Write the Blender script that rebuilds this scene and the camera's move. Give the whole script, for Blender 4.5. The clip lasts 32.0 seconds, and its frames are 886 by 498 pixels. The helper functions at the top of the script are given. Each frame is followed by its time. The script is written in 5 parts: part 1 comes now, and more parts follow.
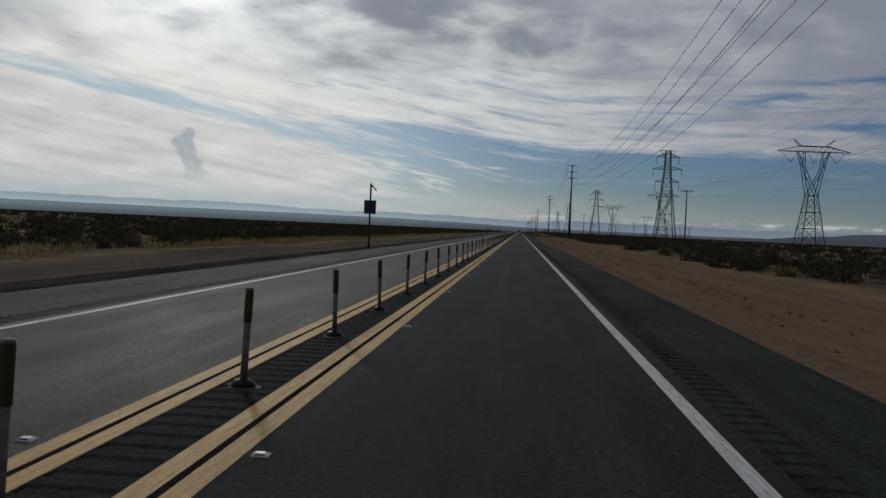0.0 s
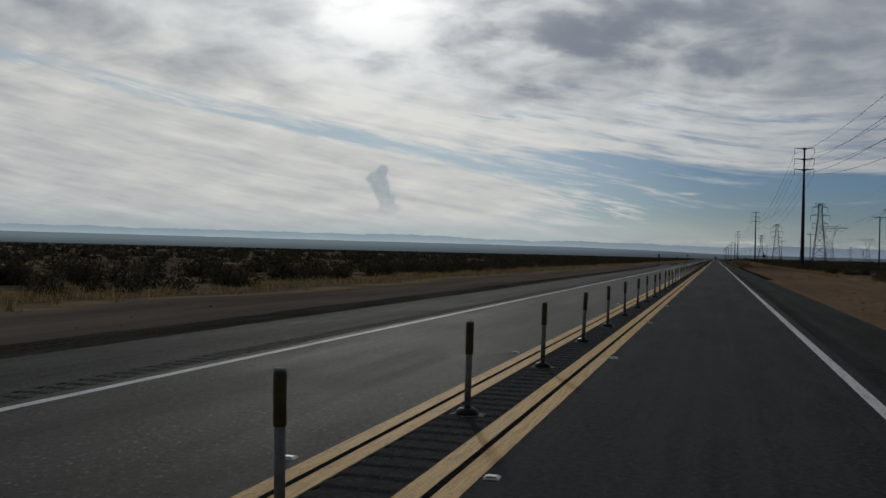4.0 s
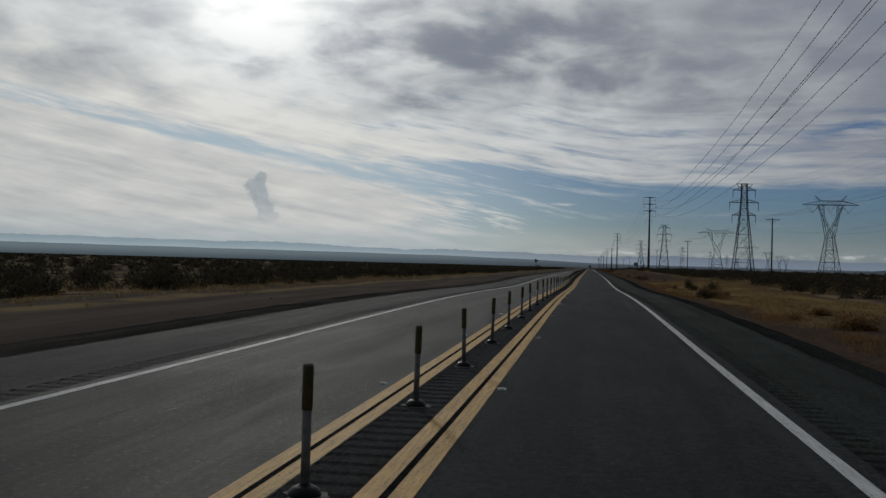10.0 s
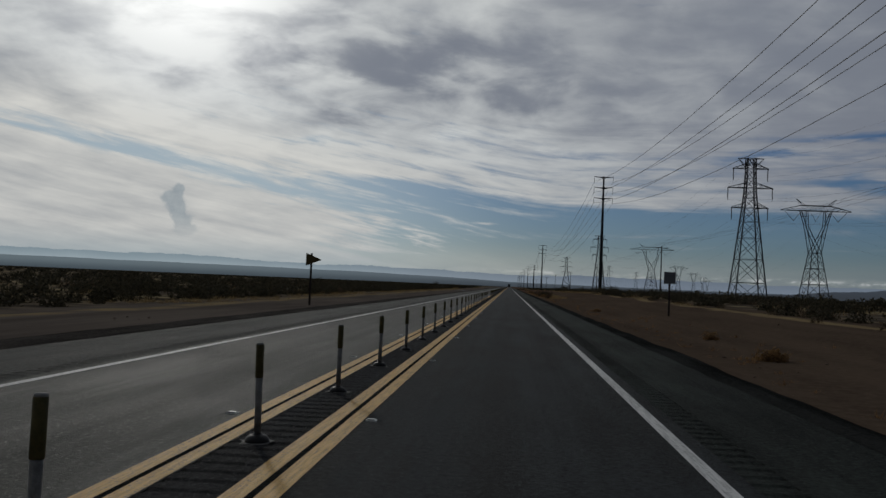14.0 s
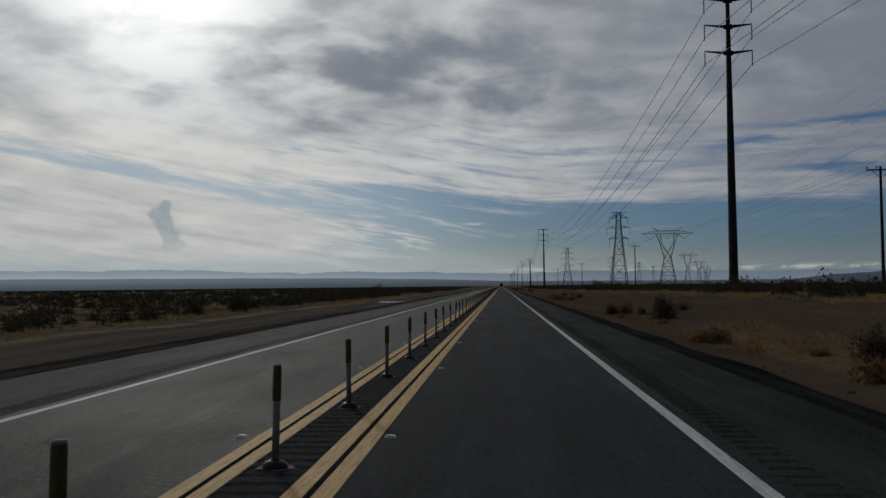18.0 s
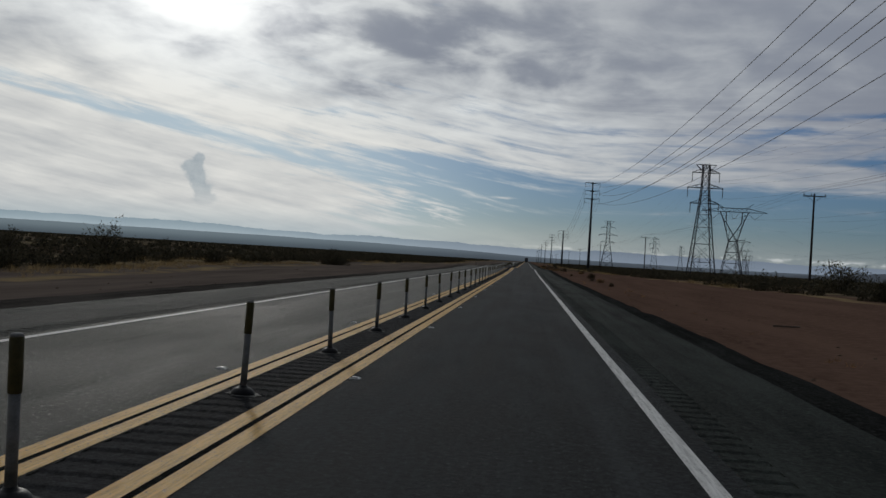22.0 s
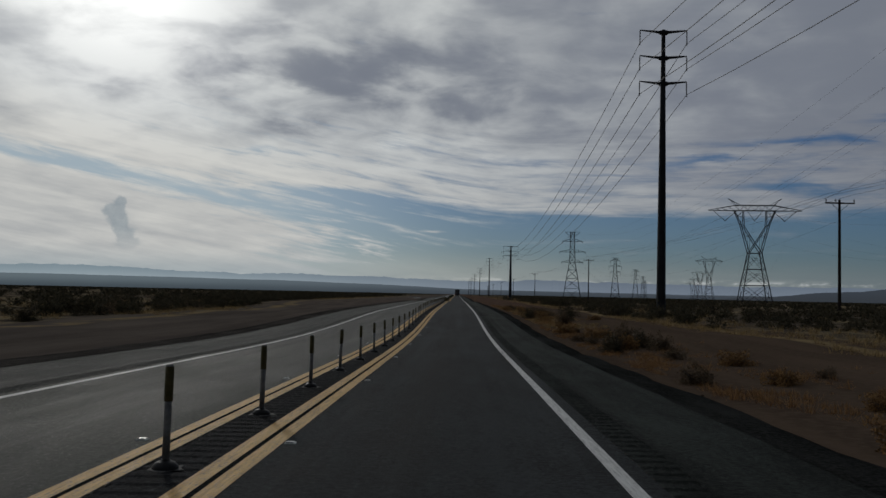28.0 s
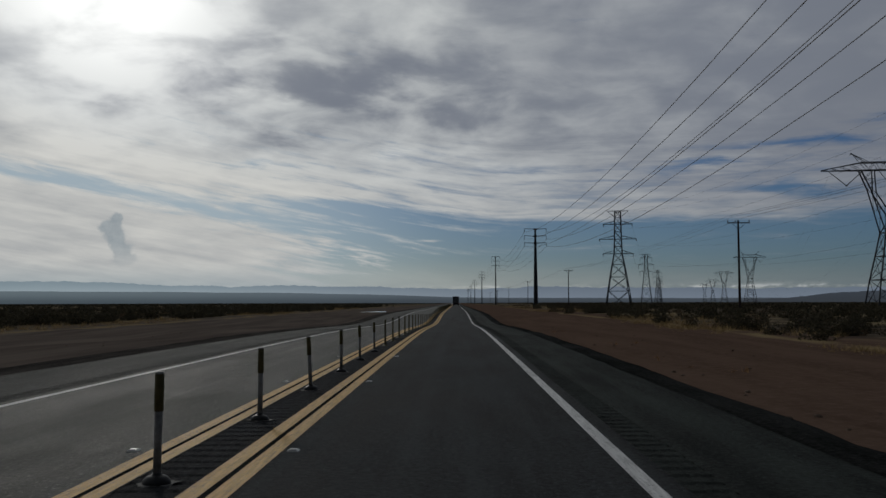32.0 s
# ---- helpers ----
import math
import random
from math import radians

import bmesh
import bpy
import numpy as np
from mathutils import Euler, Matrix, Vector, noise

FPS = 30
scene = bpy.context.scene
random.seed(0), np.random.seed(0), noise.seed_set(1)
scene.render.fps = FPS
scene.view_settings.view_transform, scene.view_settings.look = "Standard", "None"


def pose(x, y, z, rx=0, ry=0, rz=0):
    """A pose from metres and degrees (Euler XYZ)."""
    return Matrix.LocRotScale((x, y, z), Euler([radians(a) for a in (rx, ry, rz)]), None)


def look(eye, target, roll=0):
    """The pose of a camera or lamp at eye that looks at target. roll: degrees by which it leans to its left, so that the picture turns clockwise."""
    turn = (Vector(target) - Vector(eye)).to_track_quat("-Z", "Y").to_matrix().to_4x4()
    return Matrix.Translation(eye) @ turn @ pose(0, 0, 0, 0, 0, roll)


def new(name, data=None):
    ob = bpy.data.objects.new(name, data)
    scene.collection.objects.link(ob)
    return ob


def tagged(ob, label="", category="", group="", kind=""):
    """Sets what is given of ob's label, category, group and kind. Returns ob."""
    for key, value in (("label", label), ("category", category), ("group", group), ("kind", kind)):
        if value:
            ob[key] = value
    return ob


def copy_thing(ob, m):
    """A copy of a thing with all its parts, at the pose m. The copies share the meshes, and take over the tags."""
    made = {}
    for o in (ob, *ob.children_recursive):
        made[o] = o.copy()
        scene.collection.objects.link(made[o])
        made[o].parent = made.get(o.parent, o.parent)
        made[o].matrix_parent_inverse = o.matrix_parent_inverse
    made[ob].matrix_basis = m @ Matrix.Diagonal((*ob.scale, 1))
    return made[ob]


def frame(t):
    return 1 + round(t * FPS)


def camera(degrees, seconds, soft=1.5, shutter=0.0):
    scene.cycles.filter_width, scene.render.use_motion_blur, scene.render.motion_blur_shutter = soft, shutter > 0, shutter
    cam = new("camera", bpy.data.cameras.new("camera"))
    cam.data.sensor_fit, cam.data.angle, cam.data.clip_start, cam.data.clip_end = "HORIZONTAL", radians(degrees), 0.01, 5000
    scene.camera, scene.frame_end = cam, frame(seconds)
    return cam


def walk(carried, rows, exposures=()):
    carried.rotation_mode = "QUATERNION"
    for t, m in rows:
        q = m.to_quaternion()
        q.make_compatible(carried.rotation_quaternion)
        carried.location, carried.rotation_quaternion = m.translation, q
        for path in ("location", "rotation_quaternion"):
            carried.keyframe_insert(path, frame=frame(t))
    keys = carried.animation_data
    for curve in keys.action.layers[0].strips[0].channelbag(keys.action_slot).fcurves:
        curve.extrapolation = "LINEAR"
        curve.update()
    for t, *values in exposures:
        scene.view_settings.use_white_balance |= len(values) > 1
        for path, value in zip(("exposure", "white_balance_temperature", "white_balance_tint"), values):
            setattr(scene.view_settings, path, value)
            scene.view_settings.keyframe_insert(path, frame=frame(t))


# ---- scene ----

# Path: seconds, x, y, z (metres), yaw, pitch, roll (degrees)
PATH = [
    (0.0, 0.03, 0.17, 1.444, 4.82, -1.34, -2.52),
    (0.5, -0.09, 16.89, 1.465, 4.71, -1.37, -1.68),
    (1.0, -0.22, 33.61, 1.485, 4.60, -1.41, -0.85),
    (1.5, -0.23, 50.44, 1.505, 4.52, -1.41, -0.46),
    (2.0, -0.25, 67.28, 1.525, 4.44, -1.41, -0.07),
    (2.5, -0.23, 84.18, 1.510, 4.60, -1.65, -0.82),
    (3.0, -0.21, 101.10, 1.494, 7.36, -1.89, -1.57),
    (3.5, -0.17, 118.02, 1.491, 10.50, -0.86, -1.48),
    (4.0, -0.13, 134.96, 1.487, 16.71, 0.18, -1.39),
    (4.5, -0.10, 152.04, 1.495, 17.90, 0.20, -2.00),
    (6.5, 0.02, 220.39, 1.525, 18.92, -0.75, -5.31),
    (7.0, -0.17, 237.32, 1.561, 18.16, -0.61, -4.50),
    (7.5, -0.26, 254.40, 1.531, 14.27, -0.63, -4.08),
    (8.0, -0.36, 271.47, 1.503, 11.39, -0.05, -4.07),
    (8.5, -0.41, 288.54, 1.537, 10.62, 0.84, -3.78),
    (9.0, -0.46, 305.60, 1.486, 10.15, 1.32, -2.30),
    (9.5, -0.47, 322.86, 1.384, 9.71, 1.17, -1.91),
    (10.0, -0.49, 340.12, 1.353, 9.17, 0.92, -1.52),
    (10.5, -0.50, 357.09, 1.369, 8.09, 1.06, -0.60),
    (11.0, -0.52, 374.07, 1.411, 4.10, 0.91, -0.18),
    (11.5, -0.47, 391.44, 1.383, 3.70, 0.86, -0.42),
    (12.0, -0.42, 408.98, 1.272, 3.91, 1.30, -3.46),
    (12.5, -0.36, 425.86, 1.319, 5.07, 1.73, -3.59),
    (13.0, -0.29, 442.90, 1.427, 4.72, 1.96, -2.81),
    (13.5, -0.22, 459.96, 1.458, 4.34, 2.07, -2.42),
    (14.0, -0.15, 477.03, 1.439, 4.15, 2.18, -2.43),
    (14.5, -0.10, 493.94, 1.447, 4.66, 2.25, -1.57),
    (16.5, -0.24, 561.85, 1.408, 4.61, 2.04, -0.37),
    (17.0, -0.28, 578.84, 1.398, 4.30, 2.11, -0.77),
    (17.5, -0.33, 595.67, 1.448, 4.03, 2.23, 0.06),
    (18.0, -0.37, 612.49, 1.498, 3.66, 2.34, 0.60),
    (18.5, -0.39, 629.33, 1.501, 3.88, 2.10, -1.24),
    (19.0, -0.41, 646.17, 1.504, 7.20, 1.86, -3.97),
    (19.5, -0.31, 662.92, 1.491, 7.27, 1.64, -4.51),
    (20.0, -0.22, 679.66, 1.477, 6.74, 1.72, -4.34),
    (20.5, -0.12, 696.52, 1.497, 5.89, 1.40, -3.97),
    (21.0, -0.01, 713.37, 1.516, 5.15, 1.39, -3.90),
    (21.5, 0.12, 730.25, 1.444, 4.81, 0.67, -4.59),
    (22.0, 0.24, 747.13, 1.372, 5.27, 0.45, -3.48),
    (22.5, 0.26, 763.90, 1.397, 5.57, 0.42, -2.84),
    (23.0, 0.27, 780.66, 1.422, 4.97, 0.20, -2.19),
    (23.5, 0.25, 797.29, 1.416, 4.15, -0.00, -1.80),
    (24.0, 0.23, 813.92, 1.410, 4.03, 0.09, -2.01),
    (24.5, 0.21, 830.57, 1.388, 3.53, 0.29, -1.86),
    (25.0, 0.19, 847.23, 1.376, 3.22, 0.59, -1.52),
    (25.5, 0.19, 864.51, 1.471, 2.77, 0.78, -0.34),
    (27.5, 0.15, 933.66, 1.086, 0.36, 2.76, 0.07),
    (28.0, 0.11, 950.56, 1.433, 0.92, 2.81, -1.22),
    (28.5, 0.13, 967.52, 1.295, 1.60, 3.15, -1.78),
    (29.0, 0.14, 984.48, 1.147, 0.89, 3.39, -2.25),
    (29.5, 0.14, 1001.40, 1.229, 0.88, 3.28, -2.17),
    (30.0, 0.13, 1018.33, 1.417, 1.07, 3.37, -2.28),
    (30.5, 0.08, 1035.35, 1.460, 0.50, 3.27, -1.57),
    (31.0, 0.03, 1052.37, 1.443, 0.13, 3.16, -0.46),
    (31.5, 0.04, 1069.28, 1.416, -0.22, 3.27, -0.01),
    (32.0, 0.05, 1086.19, 1.389, 0.83, 3.38, 0.14),
]

cam = camera(52.0, 32.0, soft=1.5)
walk(cam, [(t, pose(x, y, z, 90 + p, r, a)) for t, x, y, z, a, p, r in PATH],
     exposures=[(0.0, 0.22), (3.2, 0.22), (4.2, 0.10), (8.0, 0.14), (12.0, 0.02), (18.0, -0.05), (20.5, 0.12), (22.0, 0.28), (24.0, 0.16), (26.0, 0.08), (28.0, -0.06), (32.0, -0.08)])

PITCH = 3.7559          # spacing of the channelizing posts
FIRST = 0.30            # place of the first post along the road
SUN_AZ, SUN_EL = -21.3, 20.0


# gentle swells and dips of the carriageway: place along it, half length, height
SWELLS = ((298, 14, 0.10), (343, 24, -0.18), (376, 18, 0.03), (415, 26, -0.22), (888, 24, 0.22), (926, 17, -0.52), (946, 11, 0.11), (988, 24, -0.37), (1168, 26, -0.45))


def road_z(y):
    """Height of the carriageway along its length."""
    return sum(h * math.exp(-((y - c) / w) ** 2) for c, w, h in SWELLS)


# ---------------------------------------------------------------- node helpers
class Nodes:
    def __init__(self, tree):
        self.tree = tree
        tree.nodes.clear()

    def add(self, kind, **inputs):
        n = self.tree.nodes.new(kind)
        return n

    def link(self, value, socket):
        if isinstance(value, bpy.types.NodeSocket):
            self.tree.links.new(value, socket)
        elif isinstance(value, (tuple, list)):
            v = tuple(value)
            if socket.type == "RGBA" and len(v) == 3:
                v = v + (1.0,)
            socket.default_value = v
        else:
            socket.default_value = value

    def math(self, op, a, b=0.0, c=None, clamp=False):
        n = self.tree.nodes.new("ShaderNodeMath")
        n.operation, n.use_clamp = op, clamp
        self.link(a, n.inputs[0])
        self.link(b, n.inputs[1])
        if c is not None:
            self.link(c, n.inputs[2])
        return n.outputs[0]

    def vec(self, op, a, b=(0, 0, 0)):
        n = self.tree.nodes.new("ShaderNodeVectorMath")
        n.operation = op
        self.link(a, n.inputs[0])
        self.link(b, n.inputs[1])
        return n.outputs["Value"] if op in ("DOT_PRODUCT", "LENGTH") else n.outputs["Vector"]

    def xyz(self, v):
        n = self.tree.nodes.new("ShaderNodeSeparateXYZ")
        self.link(v, n.inputs[0])
        return n.outputs[0], n.outputs[1], n.outputs[2]

    def join(self, x, y, z=0.0):
        n = self.tree.nodes.new("ShaderNodeCombineXYZ")
        for i, v in enumerate((x, y, z)):
            self.link(v, n.inputs[i])
        return n.outputs[0]

    def noise(self, v, scale, detail=4.0, rough=0.55, distortion=0.0):
        n = self.tree.nodes.new("ShaderNodeTexNoise")
        self.link(v, n.inputs["Vector"])
        n.inputs["Scale"].default_value = scale
        n.inputs["Detail"].default_value = detail
        n.inputs["Roughness"].default_value = rough
        n.inputs["Distortion"].default_value = distortion
        return n.outputs["Fac"]

    def step(self, v, lo, hi, a=0.0, b=1.0, smooth=True):
        n = self.tree.nodes.new("ShaderNodeMapRange")
        n.interpolation_type = "SMOOTHSTEP" if smooth else "LINEAR"
        self.link(v, n.inputs["Value"])
        for k, q in (("From Min", lo), ("From Max", hi), ("To Min", a), ("To Max", b)):
            self.link(q, n.inputs[k])
        return n.outputs["Result"]

    def mix(self, f, a, b, mode="MIX"):
        n = self.tree.nodes.new("ShaderNodeMix")
        n.data_type, n.blend_type = "RGBA", mode
        self.link(f, n.inputs["Factor"])
        self.link(a, n.inputs[6])
        self.link(b, n.inputs[7])
        return n.outputs[2]

    def coord(self, which="Object"):
        return self.tree.nodes.new("ShaderNodeTexCoord").outputs[which]


def surface(name, build):
    """A material; build(nodes, principled) wires its colour, gloss and relief."""
    m = bpy.data.materials.new(name)
    m.use_nodes = True
    n = Nodes(m.node_tree)
    p = n.add("ShaderNodeBsdfPrincipled")
    o = n.add("ShaderNodeOutputMaterial")
    n.tree.links.new(p.outputs[0], o.inputs[0])
    build(n, p)
    return m


def relief(n, p, height, strength, distance=0.01):
    b = n.add("ShaderNodeBump")
    b.inputs["Strength"].default_value = strength
    b.inputs["Distance"].default_value = distance
    n.link(height, b.inputs["Height"])
    n.link(b.outputs[0], p.inputs["Normal"])


# ---------------------------------------------------------------- sky and sun
def build_world():
    w = bpy.data.worlds.new("overcast_sky")
    w.use_nodes = True
    scene.world = w
    n = Nodes(w.node_tree)
    d = n.coord("Generated")
    x, y, z = n.xyz(d)
    sa, se = radians(SUN_AZ), radians(SUN_EL)
    s = (math.sin(sa) * math.cos(se), math.cos(sa) * math.cos(se), math.sin(se))
    cosine = n.vec("DOT_PRODUCT", d, s)
    angle = n.math("MULTIPLY", n.math("ARCCOSINE", n.math("MINIMUM", cosine, 0.99999)), 57.2958)
    az = n.math("ARCTAN2", x, y)
    side = n.math("MULTIPLY", az, 57.2958)
    rise = n.math("MULTIPLY", z, 58.5)
    # cloud bands sink towards the road from the sun's side, and run level beyond it
    tier = n.math("MULTIPLY_ADD", n.math("SMOOTH_MIN", side, 2.0, 4.0), 0.17, rise)
    # the cloud layer lies level overhead: its lumps shrink and flatten towards the horizon
    deep = n.math("ADD", n.math("MAXIMUM", z, 0.0), 0.24)
    flat = n.join(n.math("DIVIDE", x, deep), n.math("DIVIDE", y, deep), 0.0)
    lumps = n.noise(flat, 4.8, 6.0, 0.52, 0.25)
    cover = n.noise(flat, 1.7, 3.0, 0.5, 0.2)
    streak = n.noise(n.join(n.math("MULTIPLY", side, 0.085), n.math("MULTIPLY", tier, 1.35), 3.0), 1.0, 7.0, 0.60, 0.45)
    fine = n.noise(n.join(n.math("MULTIPLY", side, 0.30), n.math("MULTIPLY", tier, 2.1), 8.0), 1.0, 6.0, 0.62, 0.6)
    both_n = n.math("ADD", n.math("MULTIPLY", streak, 0.6), n.math("MULTIPLY", fine, 0.4))

    def patches(rows):
        total = 0.0
        drift = n.math("MULTIPLY", n.math("SUBTRACT", fine, 0.5), 3.5)
        sway = n.math("MULTIPLY", n.math("SUBTRACT", lumps, 0.5), 2.2)
        for ca, ce, ra, re, k in rows:
            e1 = n.math("POWER", n.math("DIVIDE", n.math("SUBTRACT", n.math("ADD", side, drift), ca), ra), 2.0)
            e2 = n.math("POWER", n.math("DIVIDE", n.math("SUBTRACT", n.math("ADD", rise, sway), ce), re), 2.0)
            total = n.math("MULTIPLY_ADD", n.math("EXPONENT", n.math("MULTIPLY", n.math("ADD", e1, e2), -1.0)), k, total)
        return total

    # closed above a ragged lower edge, streaks with gaps below it on the sun's side, clear low over the road
    edge = n.math("ADD", n.step(side, -16.0, -4.0, 4.2, 5.5), n.math("MULTIPLY", n.math("SUBTRACT", cover, 0.5), 1.6))
    high = n.step(n.math("SUBTRACT", tier, edge), -0.5, 0.7)
    low = n.math("MULTIPLY", n.step(tier, 3.3, 2.2), n.step(side, -3.0, -15.0))
    dens = n.math("MULTIPLY_ADD", n.math("MAXIMUM", high, low), 0.70, n.math("ADD", n.step(side, -4.0, -14.0, 0.12, 0.38), n.step(side, -14.0, -24.0, 0.0, 0.28)))
    dens = n.math("ADD", dens, n.step(tier, 8.5, 11.0, 0.0, 0.35))
    dens = n.math("MULTIPLY_ADD", n.math("SUBTRACT", both_n, 0.5), n.step(side, 4.0, -10.0, 2.1, 3.4), dens)
    dens = n.math("ADD", dens, patches(((21.0, 9.7, 5.0, 0.40, -0.68), (15.0, 8.5, 3.2, 0.30, -0.52), (20.0, 7.0, 2.6, 0.5, -0.5), (26.0, 10.6, 4.0, 0.35, -0.4),
                                        (-12.0, 8.7, 6.0, 0.35, -0.42), (-19.0, 10.0, 4.0, 0.35, -0.35), (-24.0, 7.3, 5.0, 0.4, -0.30))))
    # one small sliver of cloud low over the road, and thin warm streaks beside it
    e1 = n.math("POWER", n.math("DIVIDE", n.math("ADD", az, 0.027), 0.016), 2.0)
    e2 = n.math("POWER", n.math("DIVIDE", n.math("SUBTRACT", z, 0.068), 0.0017), 2.0)
    dens = n.math("MULTIPLY_ADD", n.math("EXPONENT", n.math("MULTIPLY", n.math("ADD", e1, e2), -1.0)), 0.55, dens)
    thin = n.math("MULTIPLY", n.math("MULTIPLY", n.step(tier, 0.9, 1.8), n.step(tier, 3.2, 2.3)), n.math("MULTIPLY", n.step(side, -17.0, -12.0), n.step(side, -1.5, -6.0)))
    dens = n.math("MULTIPLY_ADD", thin, n.step(fine, 0.42, 0.70, 0.0, 0.36), dens)
    mask = n.step(dens, 0.17, 0.95)
    glow = n.math("EXPONENT", n.math("MULTIPLY", n.math("POWER", n.math("DIVIDE", angle, 6.8), 2.0), -1.0))
    wide = n.math("EXPONENT", n.math("DIVIDE", angle, -12.0))
    # pale low rim of the layer, grey belly above it, dark banks
    tone = n.step(rise, 8.0, 12.0, 0.60, 0.38)
    tone = n.math("SUBTRACT", tone, n.math("ADD", n.step(side, -6.0, 10.0, 0.0, 0.18), n.step(side, 7.0, 24.0, 0.0, 0.20)))
    tone = n.math("SUBTRACT", tone, n.math("MULTIPLY", n.step(side, 1.0, 13.0, 0.0, 0.17), n.step(rise, 11.5, 8.5)))
    tone = n.math("MULTIPLY_ADD", wide, 0.86, tone)
    tone = n.math("SUBTRACT", tone, n.math("MULTIPLY", n.step(tier, 4.0, 2.0), n.step(side, -6.0, -20.0, 0.0, 0.10)))
    banks = patches(((-8.0, 14.2, 8.0, 2.3, 0.44), (-10.2, 10.9, 1.9, 0.75, 0.50), (-16.5, 13.8, 5.0, 1.3, 0.46), (-22.9, 12.4, 2.8, 0.8, 0.34), (-14.0, 16.8, 3.5, 0.9, 0.26),
                     (2.0, 12.0, 7.0, 1.6, 0.18), (14.0, 13.5, 10.0, 2.4, 0.08)))
    tone = n.math("SUBTRACT", tone, n.math("MULTIPLY", banks, n.step(lumps, 0.38, 0.60, 0.45, 1.05)))
    tone = n.math("ADD", tone, patches(((-13.3, 13.2, 1.1, 0.8, 0.30), (-10.3, 12.5, 1.3, 0.45, 0.34), (-20.0, 11.0, 3.0, 0.5, 0.12))))
    # strong lumps towards the sun, a smoother grey ceiling away from it
    strong = n.step(side, 8.0, -6.0, 0.55, 1.0)
    tone = n.math("MULTIPLY_ADD", n.math("SUBTRACT", 0.5, lumps), n.math("MULTIPLY", strong, n.step(rise, 7.0, 12.0, 0.6, 1.9)), tone)
    tone = n.math("MULTIPLY_ADD", n.math("SUBTRACT", 0.5, cover), n.math("MULTIPLY", strong, n.step(rise, 7.0, 12.0, 0.2, 0.6)), tone)
    tone = n.math("MULTIPLY_ADD", n.math("SUBTRACT", both_n, 0.5), n.step(rise, 9.0, 12.0, 0.95, 0.15), tone)
    tone = n.math("SMOOTH_MAX", tone, 0.10, 0.30, clamp=True)
    cloud = n.mix(tone, (0.138, 0.158, 0.205), (0.590, 0.612, 0.610))
    warm = n.step(tier, 8.5, 4.5)
    cloud = n.mix(n.math("MULTIPLY", warm, 0.55), cloud, n.mix(tone, (0.21, 0.245, 0.285), (0.64, 0.62, 0.57)))
    # sky overhead and behind, mostly out of view, darkened to dim the ground
    cloud = n.mix(n.step(angle, 32.0, 95.0, 0.0, 0.85), cloud, (0.036, 0.042, 0.052))
    cloud = n.mix(n.math("MULTIPLY", glow, n.step(lumps, 0.66, 0.42, 0.62, 1.0)), cloud, (1.32, 1.33, 1.31))
    # low haze along the horizon, paler under the sun
    haze = n.math("MULTIPLY", n.step(z, 0.050, 0.0), n.step(x, 0.5, -0.4, 0.60, 1.0))
    hazy = n.mix(n.math("MULTIPLY", wide, 2.3, clamp=True), (0.175, 0.220, 0.270), (0.47, 0.55, 0.555))
    # small bright clouds just over the far mountains
    tops = n.math("MULTIPLY", n.step(n.noise(n.join(n.math("MULTIPLY", side, 0.42), n.math("MULTIPLY", rise, 1.2), 1.0), 1.0, 5.0, 0.6), 0.46, 0.60), n.step(side, -4.0, 3.0, 0.25, 0.8))
    tops = n.math("MULTIPLY", tops, n.math("EXPONENT", n.math("MULTIPLY", n.math("POWER", n.math("DIVIDE", n.math("SUBTRACT", rise, 0.98), 0.20), 2.0), -1.0)))
    # steam rising from a far plant
    puff = 0.0
    sway = n.math("MULTIPLY", n.math("SUBTRACT", n.noise(d, 42.0, 4.0, 0.6), 0.5), 0.014)
    for pa, pe, ra, re in ((-0.361, 0.088, 0.0060, 0.0075), (-0.369, 0.079, 0.0125, 0.0080), (-0.361, 0.068, 0.0125, 0.0110), (-0.354, 0.054, 0.0125, 0.0110), (-0.351, 0.046, 0.0150, 0.0080)):
        e1 = n.math("POWER", n.math("DIVIDE", n.math("SUBTRACT", n.math("ADD", az, sway), pa), ra), 2.0)
        e2 = n.math("POWER", n.math("DIVIDE", n.math("SUBTRACT", n.math("MULTIPLY_ADD", sway, 0.7, z), pe), re), 2.0)
        puff = n.math("ADD", puff, n.math("EXPONENT", n.math("MULTIPLY", n.math("ADD", e1, e2), -1.3)))
    ragged = n.math("MULTIPLY", n.math("SUBTRACT", n.noise(d, 110.0, 5.0, 0.62), 0.5), 1.5)
    steam = n.math("MULTIPLY", n.step(n.math("MULTIPLY_ADD", ragged, 0.6, puff), 0.28, 0.80), n.step(z, 0.030, 0.064, 0.03, 0.68))
    air = n.add("ShaderNodeTexSky")
    air.sky_type, air.sun_disc = "NISHITA", False
    air.sun_elevation, air.sun_rotation = radians(SUN_EL), radians(SUN_AZ)
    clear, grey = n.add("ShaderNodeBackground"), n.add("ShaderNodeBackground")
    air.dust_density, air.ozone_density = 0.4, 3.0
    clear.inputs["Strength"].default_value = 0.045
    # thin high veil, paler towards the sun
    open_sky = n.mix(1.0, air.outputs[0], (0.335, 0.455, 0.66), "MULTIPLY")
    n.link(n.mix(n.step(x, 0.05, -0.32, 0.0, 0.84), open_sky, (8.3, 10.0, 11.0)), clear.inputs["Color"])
    colour = n.mix(haze, cloud, hazy)
    colour = n.mix(tops, colour, (0.50, 0.52, 0.52))
    colour = n.mix(steam, colour, n.mix(n.step(ragged, -0.25, 0.3), (0.21, 0.26, 0.30), (0.28, 0.33, 0.36)))
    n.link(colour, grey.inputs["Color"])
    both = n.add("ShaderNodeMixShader")
